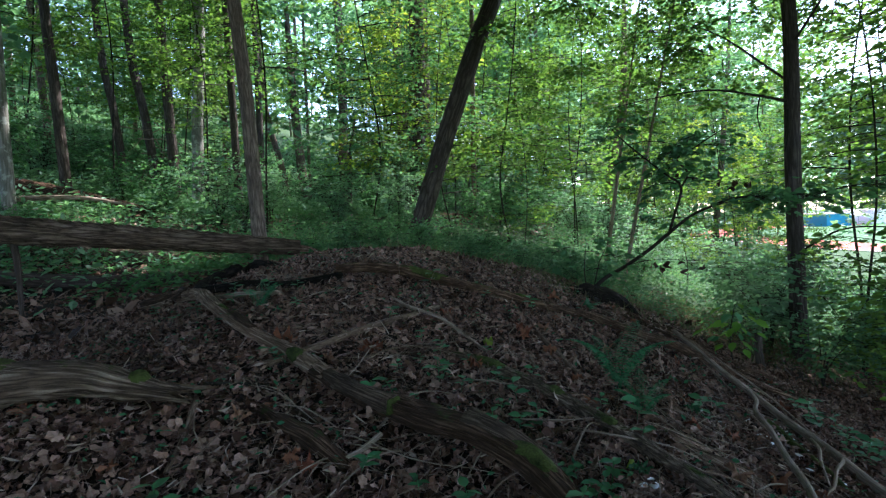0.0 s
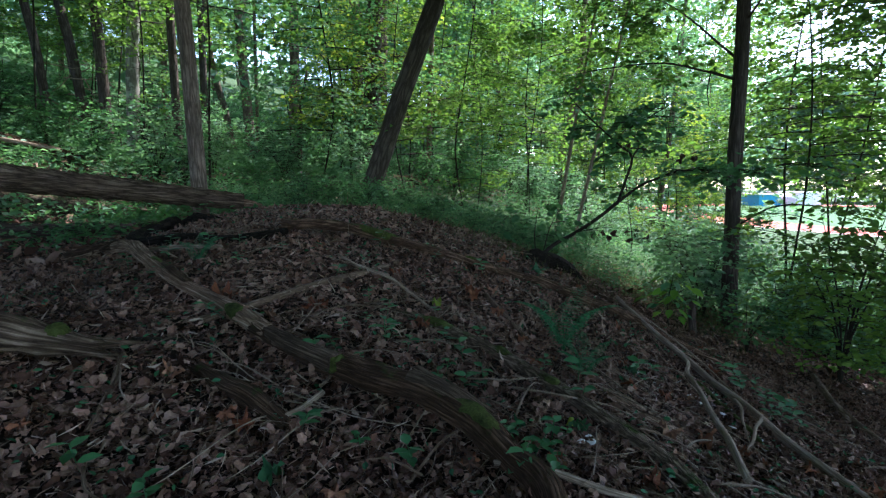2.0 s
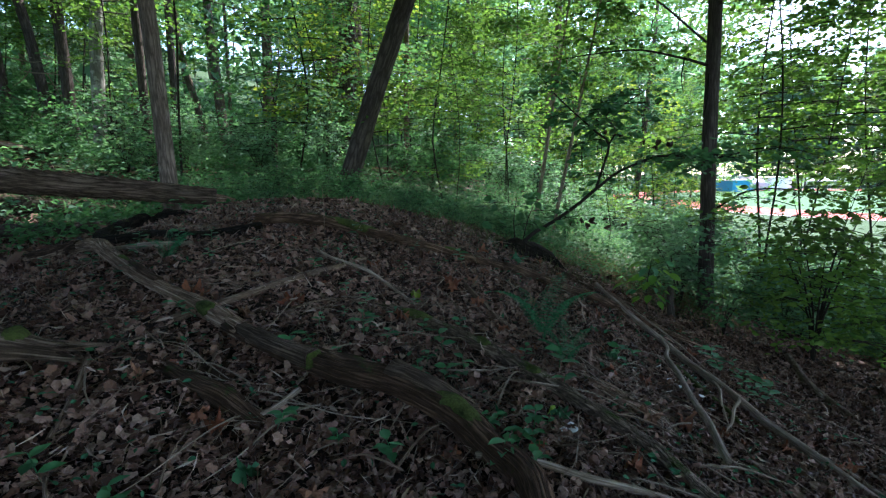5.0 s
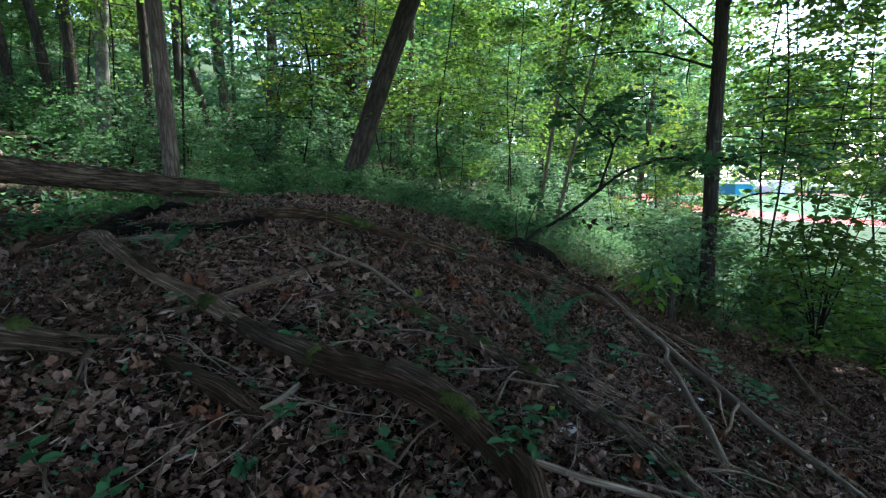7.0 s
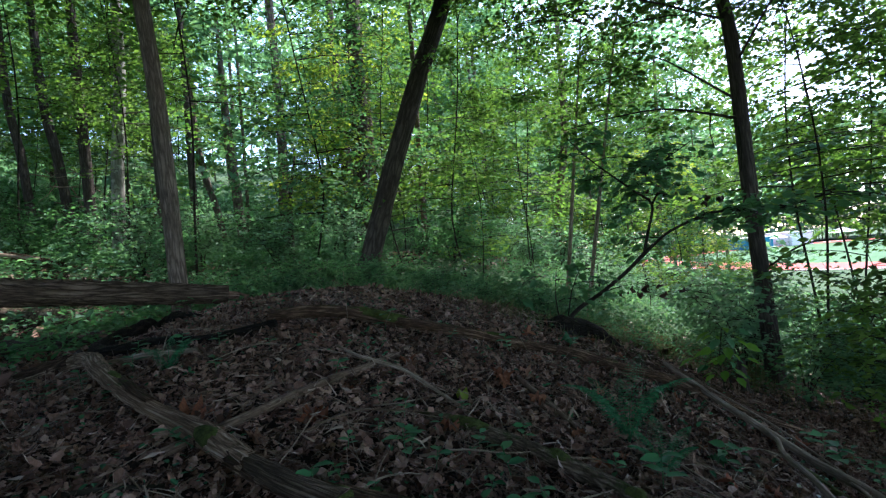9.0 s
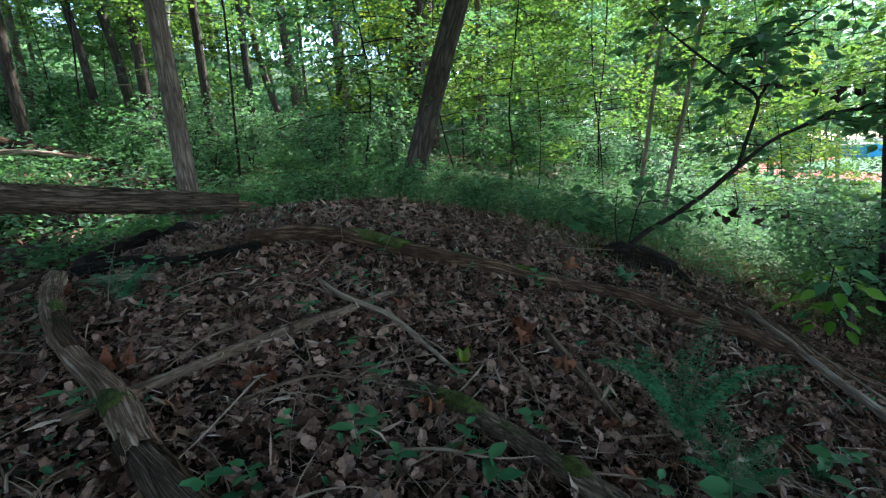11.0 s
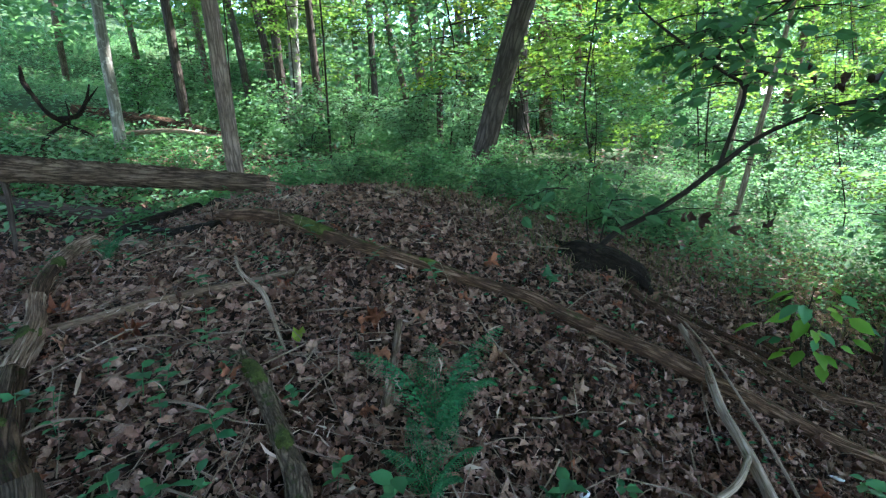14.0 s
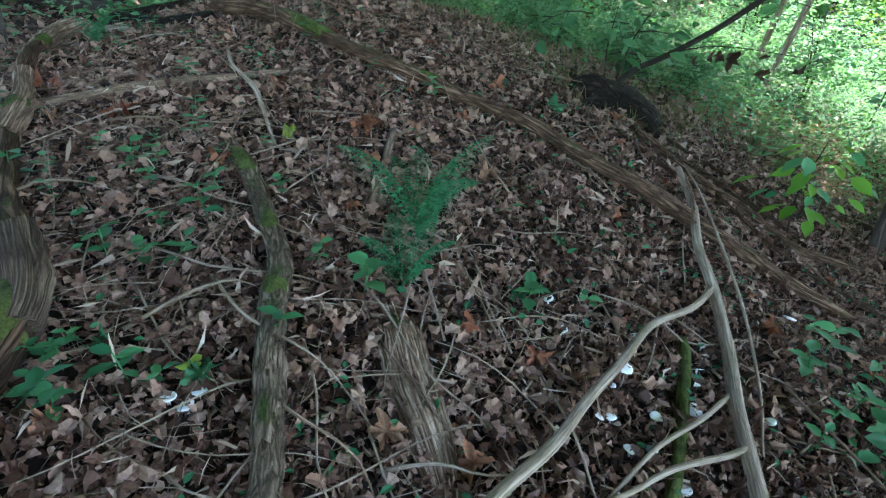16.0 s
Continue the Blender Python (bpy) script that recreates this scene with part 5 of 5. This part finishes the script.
litter("leaf_fragments", 50000, 40, -3.2, 4.2, 0.6, 5.6, 0.024, SCRAP, "crumbled bits of dry leaves and bark", spread=1.0, lift=0.035)
litter("leaf_litter", 36000, 42, -3.2, 4.2, 0.6, 6.1, 0.052, CRUMPLED, L1, spread=0.36)
litter("leaf_litter", 26000, 43, -3.2, 4.2, 0.6, 6.1, 0.05, BEECH, L1)
litter("leaf_litter", 90000, 44, -9, 8, -5, 9, 0.068, CRUMPLED, L1, keep=AWAY)
litter("leaf_litter", 9000, 45, -5, 5, 0.2, 7, 0.08, BEECH, L1, keep=AWAY)
litter("leaf_litter", 9000, 46, -14, 12, -2, 22, 0.16, OVAL, L1, keep=AWAY)
litter("leaf_litter", 4200, 49, -3.1, 4.1, 0.7, 5.3, 0.085, MAPLE, L1, spread=0.38, lift=0.04, keep=lambda x, y, rng: rng.uniform(0, 1, len(x)) < np.clip(0.15 + 0.8 * (x + 0.3) * (y > 1.8), 0.12, 0.9))
litter("dry_straws", 13000, 48, -3.2, 4.2, 0.6, 5.4, 0.08, STRAW, "thin straws and leaf stalks among the fallen leaves", M_STRAW, 0.5, 0.05)
litter("leaf_litter", 150, 47, -2.6, 3.0, 0.9, 5.0, 0.10, MAPLE, "larger pinkish-brown fallen leaves", M_BIGLEAF, 0.35, 0.045)

# ---- low green cover ----
def cover(name, n, seed, region, size, mat, label, height=0.25, shape=OVAL):
    rng = np.random.default_rng(seed)
    x, y = region(rng, n)
    n = len(x)
    h = rng.uniform(0.03, height, n)
    P = np.stack([x, y, land(x, y) + h], -1)
    V, F = leaves(shape, P, rng.normal(0, 1, (n, 3)) * (1, 1, 0.3), np.array([0, 0, 1.0]) + rng.normal(0, 0.35, (n, 3)), size * rng.uniform(0.6, 1.3, n))
    single(name, V, F, mat, label, "ground plants", smooth=False, kind="stuff")


def clumps(x0, x1, y0, y1, c, spread, ok):
    def f(rng, n):
        C = [(a, b) for a, b in zip(rng.uniform(x0, x1, c * 3), rng.uniform(y0, y1, c * 3)) if ok(a, b)][:c]
        C = np.array(C)[rng.integers(0, len(C), n)] + rng.normal(0, spread, (n, 2))
        return C[:, 0], C[:, 1]
    return f


cover("hollow_plants", 26000, 51, clumps(-13, -2.6, 4.2, 13, 280, 0.32, lambda x, y: x < -2.7 or y > 6), 0.075, M_DARKLEAF, "low green plants that fill the hollow")
# the hillside's haze comes from the paler, bluer leaf colour
cover("hill_plants", 90000, 52, clumps(-38, -5, 3, 34, 900, 0.6, lambda x, y: x < -0.3 * y), 0.12, M_HAZYFAR, "green ground plants on the hillside", 0.5)
for _k, (_x, _y2) in enumerate(fan(30, 8, -3.6, 1.0, 5.9, 8.6, 0.42, lambda x, y: (x + 2.36) ** 2 + (y - 9.2) ** 2 < 0.6)):
    _c = copy_thing(SHR[(0, 2)[_k % 2]], pose(*at(_x, _y2, -0.05), 0, 0, _k * 67))
    _k2 = 0.34 + 0.2 * ((_k * 7) % 5) / 5
    _c.scale = (_k2, _k2, _k2)
cover("crest_plants", 15000, 53, clumps(-4.4, 1.6, 6.0, 10.5, 260, 0.3, lambda x, y: True), 0.055, M_SHRUB, "dark green plants behind the crest of the mound", 0.4)
cover("slope_plants", 42000, 54, clumps(0.4, 10, 5.9, 14, 460, 0.45, lambda x, y: y > 6.0 + 0.3 * x), 0.052, M_SHRUB, "low green plants on the slope", 0.55)
cover("mound_plants", 1700, 55, clumps(-2.8, 3.4, 1.0, 5.0, 240, 0.08, lambda x, y: True), 0.035, M_HERB_STUFF, "small green seedlings among the leaves", 0.07)


def blades(name, n, seed, region, length, mat, label):
    rng = np.random.default_rng(seed)
    x, y = region(rng, n)
    n = len(x)
    P = np.stack([x, y, land(x, y)], -1)
    B = (np.array([(0, 0.018, 0), (0, -0.018, 0), (0.55, 0.014, 0.0), (0.55, -0.014, 0.0), (1, 0, -0.25)]), np.array([(0, 1, 3), (0, 3, 2), (2, 3, 4)]))
    ax = np.array([0, 0, 1.0]) + rng.normal(0, 0.4, (n, 3))
    V, F = leaves(B, P, ax, rng.normal(0, 1, (n, 3)) * (1, 1, 0.1), length * rng.uniform(0.5, 1.3, n))
    single(name, V, F, mat, label, "grass", smooth=False, kind="stuff")


blades("thin_grass", 2200, 61, clumps(-1.8, 1.2, 4.9, 6.2, 60, 0.18, lambda x, y: True), 0.13, M_GRASS, "thin dry grass on the crest of the mound")
blades("thin_grass", 4500, 62, clumps(0.6, 4.2, 5.9, 9.0, 110, 0.3, lambda x, y: y > 5.6 + 0.25 * x), 0.16, M_GRASS, "thin dry grass behind the mound")

# ---- twigs ----
def twig_scatter(n, seed, x0, x1, y0, y1, mat, lmax):
    rng = np.random.default_rng(seed)
    out = []
    for _ in range(n):
        x, y, a, L = rng.uniform(x0, x1), rng.uniform(y0, y1), rng.uniform(0, 6.28), rng.uniform(0.08, lmax)
        k = max(3, int(L / 0.12))
        t = np.linspace(0, 1, k)
        px = x + math.cos(a) * L * t + 0.04 * L * np.sin(5 * t + a)
        py = y + math.sin(a) * L * t + 0.05 * L * np.cos(6 * t + a)
        r = 0.0012 + 0.005 * rng.uniform(0, 1) ** 2.2
        out.append(np.stack([px, py, land(px, py) + 0.03 + rng.uniform(0, 0.04) * np.sin(3 * t), r * (1 - 0.6 * t)], -1))
    V, F, U = wood_mesh(out, 5, 0.06)
    single("fallen_twigs", V, F, mat, "thin dry twigs strewn over the leaves", "twigs", uv=U, kind="stuff")


twig_scatter(420, 71, -2.6, 3.2, 0.9, 5.0, M_TWIG, 0.55)
twig_scatter(230, 72, -2.4, 3.2, 0.9, 4.8, M_STICK, 0.8)
twig_scatter(150, 75, -0.9, 1.3, 1.6, 3.3, M_STICK, 0.9)
twig_scatter(160, 73, -8, 6, 3.5, 9, M_TWIG, 0.8)
_rng = np.random.default_rng(74)
for _k, (_x, _y2, _a, _L) in enumerate(((-0.9, 2.55, 0.5, 0.7), (-0.35, 2.45, 0.35, 0.6), (0.1, 2.6, 0.1, 0.5), (0.3, 2.3, -0.1, 0.8), (0.75, 2.15, -0.15, 0.5), (-0.6, 2.0, 0.9, 0.5), (-0.1, 1.5, 1.0, 0.6), (1.1, 2.15, 0.8, 0.5), (2.0, 3.6, -0.4, 0.9), (2.4, 3.9, -0.5, 1.0), (-1.2, 1.3, -0.8, 0.5), (0.3, 2.05, 1.1, 0.4), (2.6, 3.2, 0.2, 0.8), (1.2, 1.9, 0.3, 0.5))):
    lying([(_x + math.cos(_a) * _L * t, _y2 + math.sin(_a) * _L * t + 0.04 * math.sin(6 * t + _k), 0.03 + 0.05 * math.sin(3 * t), 0.006 * (1.2 - t)) for t in (0, 0.33, 0.66, 1)], M_STICK if _k % 2 else M_TWIG, "twig", "thin bent dry twig lying on the leaves", "twig", 6, 0.04, 0, 0, 0, 0, 1, _k, "twigs on the mound")

# ---- big single leaves ----
def one_leaf(x, y, size, mat, label, name="fallen_leaf", group="large fallen leaves", shape=MAPLE, lift=0.05, seed=0):
    rng = np.random.default_rng(seed)
    x, y = np.array([x], float), np.array([y], float)
    up = unit(tilt_of(x, y)) + rng.normal(0, 0.22, (1, 3))
    V, F = leaves(shape, np.array([[x[0], y[0] - size / 2, land(x, y)[0] + lift - 0.1 * size]]), np.array([[rng.normal(0, 0.6), 1.0, 0.25]]), up, np.array([size]), 0.11, seed)
    single(name, V, F, mat, label, "leaf", group, smooth=True)


T1 = "large tan curled maple-like leaf on the brown litter"
for _k, (_x, _y2, _s) in enumerate(((0.03, 3.4, 0.21), (0.23, 3.6, 0.19), (-0.80, 2.72, 0.2), (-1.4, 2.62, 0.2), (0.61, 3.56, 0.13), (1.18, 3.88, 0.11), (1.02, 2.76, 0.11), (1.27, 2.85, 0.13), (1.38, 2.88, 0.1), (1.05, 2.26, 0.14), (1.27, 2.36, 0.15), (-0.77, 1.61, 0.15), (-0.9, 1.64, 0.12), (-1.25, 1.83, 0.12), (-1.03, 2.5, 0.1), (-0.5, 3.33, 0.13), (0.35, 2.9, 0.1), (-0.2, 2.75, 0.12), (0.5, 1.75, 0.13), (-0.3, 1.35, 0.15), (0.2, 3.2, 0.12), (1.9, 3.9, 0.12), (1.5, 2.4, 0.12), (0.9, 1.8, 0.13))):
    one_leaf(_x, _y2, _s * 0.95, M_BIGLEAF, T1, seed=_k)
one_leaf(-0.17, 3.1, 0.09, M_YELLOW, "small yellow fallen leaf", seed=31, shape=BEECH, group="")
one_leaf(0.55, 2.05, 0.07, M_YELLOW, "small yellow fallen leaf", seed=32, shape=BEECH, group="")
for _k, (_x, _y2, _s) in enumerate(((0.64, 2.06, 0.13), (1.09, 3.46, 0.10), (1.09, 3.03, 0.11), (0.57, 4.46, 0.13), (-0.59, 1.39, 0.12), (0.35, 1.95, 0.08))):
    one_leaf(_x, _y2, _s, M_GREENLEAF, "fresh green maple-like leaf lying on the litter", "green_leaf", "green fallen leaves", lift=0.06, seed=60 + _k)

# ---- mushrooms ----
def mushroom(x, y, size, seed):
    rng = np.random.default_rng(seed)
    ob = thing("mushroom", at(x, y), "small white flat-capped mushroom in the leaf litter", "mushroom", "white mushrooms")
    bx, by, bz = at(x, y)
    n, prof = 14, ((0.0, 0.16), (0.35, 0.15), (0.75, 0.08), (1.0, 0.0), (0.9, -0.05), (0.3, 0.0))
    tx, ty = rng.normal(0, 0.25, 2)
    th = np.linspace(0, 2 * math.pi, n, endpoint=False)
    V = []
    for r, z in prof:
        rr = r * size * (1 + 0.07 * np.sin(3 * th + seed))
        V.append(np.stack([rr * np.cos(th), rr * np.sin(th), z * size + tx * rr * np.cos(th) + ty * rr * np.sin(th)], -1))
    V = np.vstack(V) + (bx, by, bz + 0.028)
    F = []
    for k in range(len(prof) - 1):
        for j in range(n):
            F.append((k * n + j, (k + 1) * n + j, (k + 1) * n + (j + 1) % n, k * n + (j + 1) % n))
    part("cap", V, np.array(F), M_CAP, ob, "round white cap")
    Vt, Ft, U = tube([(bx, by, bz - 0.01, size * 0.2), (bx, by, bz + 0.03, size * 0.17)], 8, 0.02)
    part("stem", Vt, Ft, M_CAP, ob, uv=U)


for _k, (_x, _y2, _s) in enumerate(((0.59, 1.957, 0.02), (0.643, 1.974, 0.018), (0.634, 2.02, 0.016), (1.469, 3.287, 0.018), (1.489, 3.08, 0.028), (1.406, 2.96, 0.012), (1.483, 2.94, 0.012), (1.52, 2.83, 0.014), (1.49, 2.80, 0.013), (1.638, 2.97, 0.018), (1.605, 2.77, 0.018), (1.659, 2.83, 0.017), (1.70, 3.50, 0.013), (1.71, 3.33, 0.02), (1.717, 3.25, 0.016), (1.897, 3.58, 0.024), (1.74, 3.126, 0.025), (1.991, 3.366, 0.018), (2.02, 4.15, 0.026), (1.78, 2.80, 0.016), (1.25, 3.05, 0.018), (1.15, 3.15, 0.016), (2.3, 3.9, 0.02))):
    mushroom(_x, _y2, _s * 1.2, _k)

# ---- plants on the mound ----
def herb(place, height, count, size, seed, label="small plant with broad oval green leaves", shape=OVAL):
    rng = np.random.default_rng(seed)
    ob = thing("small_plant", place, label, "plant", "small plants")
    b = np.array(place)
    lx, ly = rng.normal(0, 0.3, 2) * height
    P = [(*(b + (lx * t, ly * t, height * t)), 0.0022) for t in (-0.05, 0.5, 1.0)]
    V, F, U = tube(P, 5, 0.05)
    part("stem", V, F, M_HERB, ob, uv=U)
    for k in range(count):
        u = 0.45 + 0.55 * k / max(1, count - 1)
        a = k * 2.4 + rng.uniform(-0.3, 0.3)
        p = b + (lx * u, ly * u, height * u)
        V, F = leaves(shape, p[None], np.array([[math.cos(a), math.sin(a), 0.15]]), np.array([[0, 0, 1.0]]) + rng.normal(0, 0.15, (1, 3)), np.array([size * rng.uniform(0.7, 1.2)]))
        part("leaf", V, F, M_HERB, ob, smooth=True)
    return ob


HERBS = [herb(at(0.677, 2.602), 0.16, 6, 0.10, 1), herb(at(0.463, 1.933), 0.13, 5, 0.075, 2), herb(at(-0.58, 1.674), 0.12, 6, 0.07, 3), herb(at(0.036, 2.484), 0.15, 5, 0.08, 4)]
_spots = [(0.436, 1.757), (-0.278, 2.449), (0.166, 2.219), (0.482, 2.586), (1.095, 3.03), (-0.475, 2.19), (-0.326, 3.757), (-0.758, 3.799), (-0.472, 2.806), (2.115, 4.126), (2.245, 3.859), (0.641, 2.289), (1.68, 6.38), (2.1, 6.4), (0.567, 4.465), (-0.318, 1.636), (-0.09, 1.6), (-0.051, 2.152), (0.274, 1.876), (-1.197, 1.267), (0.58, 3.4), (-0.609, 2.892), (-1.299, 2.418), (-1.944, 2.76), (-0.685, 2.131), (-1.412, 3.383), (-0.574, 2.219), (-0.4, 2.455), (0.055, 2.2), (2.2, 3.6), (2.3, 3.45), (2.15, 3.4), (2.35, 3.65), (2.4, 3.5), (0.35, 1.7), (0.28, 1.85), (0.3, 1.65), (-2.4, 3.05), (-2.6, 2.95), (-2.2, 3.2), (-2.9, 3.2), (-0.35, 3.9), (-0.9, 3.1), (-1.6, 3.1), (0.1, 3.9), (1.0, 4.4), (1.3, 3.3), (0.1, 1.25), (-0.9, 1.2)]
for _k, (_x, _y2) in enumerate(_spots):
    _c = copy_thing(HERBS[_k % 4], pose(*at(_x, _y2), 0, 0, _k * 77))
    _k2 = 0.6 + 0.5 * ((_k * 7) % 5) / 5
    _c.scale = (_k2,) * 3


def fern(x, y, count, length, seed):
    rng = np.random.default_rng(seed)
    ob = thing("fern", at(x, y), "green fern with long feathery fronds growing from the litter", "fern")
    b = np.array(at(x, y))
    for k in range(count):
        a = math.pi * 0.5 + (k / (count - 1) - 0.5) * 3.6 + rng.uniform(-0.2, 0.2)
        L = length * rng.uniform(0.7, 1.1)
        t = np.linspace(0, 1, 26)
        h = np.array([math.cos(a), math.sin(a), 0])
        C = b + t[:, None] ** 1.3 * h * L * 0.7
        C[:, 2] += L * (1.5 * t - 0.75 * t ** 2) + 0.2 * (C[:, 1] - b[1]) * (C[:, 1] > b[1])
        V1, F1, U1 = tube(np.hstack([C[::3], (0.0025 * (1.1 - t[::3]))[:, None]]), 4, 0.06)
        part("stalk", V1, F1, M_FERN, ob, uv=U1)
        w = np.cross(h, (0, 0, 1.0))
        Pp, Aa, Ss = [], [], []
        for s in (-1, 1):
            wid = L * 0.22 * np.sin(np.pi * np.clip(t * 0.92 + 0.08, 0, 1)) ** 0.7 * (1.1 - 0.5 * t)
            for q, ww in zip(C[3:], wid[3:]):
                m = 5
                for e in range(m):
                    f = (e + 0.5) / m
                    p = q + (w * s + h * 0.35) * ww * f + np.array([0, 0, -0.15 * ww * f])
                    for s2 in (-1, 1):
                        Pp.append(p)
                        Aa.append(h * s2 + w * s * 0.5)
                        Ss.append(max(0.009, ww * 0.3 * (1.1 - f)))
        Pp, Aa, Ss = np.array(Pp), np.array(Aa), np.array(Ss)
        V, F = leaves(DIAMOND, Pp, Aa, np.array([0, 0, 1.0]) + rng.normal(0, 0.45, (len(Pp), 3)), Ss)
        tagged(part("frond", V, F, M_FERN, ob, smooth=False), kind="stuff")


fern(0.64, 2.98, 7, 0.43, 91)
fern(0.74, 2.76, 5, 0.28, 92)
fern(-1.9, 3.1, 6, 0.22, 93)

# thorny shoots and dead stalks that rise from the litter
for _k, (_x, _y2, _h, _lx) in enumerate(((-1.0, 3.75, 0.42, 0.0), (-0.75, 3.6, 0.3, 0.05), (0.25, 3.85, 0.25, -0.05), (-1.9, 3.0, 0.35, 0.05), (0.9, 3.7, 0.22, 0.02), (-0.5, 2.2, 0.3, 0.06))):
    V, F, U = tube([at(_x, _y2) + (0.002,), at(_x + _lx, _y2, _h * 0.5) + (0.0018,), at(_x + _lx * 2.5, _y2, _h) + (0.001,)], 5, 0.04)
    single("dry_stalk", V, F, M_STICK, "thin upright dry stalk", "stalk", "dry stalks", uv=U)

# the leafy seedling at the foot of the slope and the round-leaved plant beside the branch
_sd = thing("leafy_seedling", at(1.95, 4.95), "seedling with large pale green leaves at the foot of the mound", "plant")
_b = np.array(at(1.95, 4.95))
V, F, U = tube([(*_b, 0.006), (*(_b + (-0.03, 0, 0.3)), 0.005), (*(_b + (0.02, 0.02, 0.62)), 0.003)], 6, 0.06)
part("stem", V, F, M_TWIGDARK, _sd, uv=U)
_rng = np.random.default_rng(95)
for _k in range(40):
    _u, _a = 0.3 + 0.7 * _k / 40, _k * 2.4
    _p = _b + (0.05 * math.sin(_k), 0.05 * math.cos(_k), 0.6 * _u) + np.array((math.cos(_a), math.sin(_a), 0.1)) * _rng.uniform(0.05, 0.22)
    V, F = leaves(OVAL, _p[None], np.array([[math.cos(_a), math.sin(_a), -0.5]]), np.array([[0, -0.3, 1.0]]) + _rng.normal(0, 0.3, (1, 3)), np.array([_rng.uniform(0.08, 0.16)]))
    part("leaf", V, F, M_LIME if _k % 3 else M_HERB, _sd)
    V, F, U = tube([(*(_b + (0, 0, 0.55 * _u)), 0.002), (*_p, 0.0012)], 4, 0.1)
    part("leaf_stalk", V, F, M_TWIGDARK, _sd, uv=U)
for _k, (_x, _y2) in enumerate(((2.18, 4.05), (2.3, 3.8), (2.12, 3.75), (2.4, 4.1), (2.35, 3.55), (2.5, 3.8))):
    _c = copy_thing(HERBS[_k % 2], pose(*at(_x, _y2), 0, 0, _k * 60))
    _c.scale = (1.0, 1.0, 1.1)
for _k, (_x, _y2, _s) in enumerate(((0.36, 1.78, 0.9), (0.5, 1.93, 0.8), (0.3, 1.62, 1.0), (0.42, 1.6, 0.9), (0.25, 1.9, 0.7), (-0.3, 2.7, 0.9), (-0.1, 2.6, 0.9), (-0.4, 2.55, 0.9), (-0.05, 2.35, 0.9), (-0.55, 2.6, 0.8), (-0.65, 2.45, 0.8), (0.1, 2.75, 0.8), (-0.2, 2.95, 0.8), (-1.9, 3.25, 1.0), (-1.75, 3.4, 1.0), (-2.05, 3.45, 1.0), (-2.4, 3.5, 1.2), (-2.6, 3.7, 1.2))):
    _c = copy_thing(HERBS[(_k + 1) % 4], pose(*at(_x, _y2), 0, 0, _k * 97))
    _c.scale = (_s * 0.75,) * 3
# a short dark post-like stump down the slope
lying([(2.55, 5.9, -0.02, 0.05), (2.53, 5.92, 0.15, 0.045), (2.52, 5.9, 0.34, 0.04)], M_BARKDARK, "small_stump", "short dark broken stump at the foot of the slope", "stump", 12, 0.04, 0.1, 0.1, 8, 0.04, 1, 97)
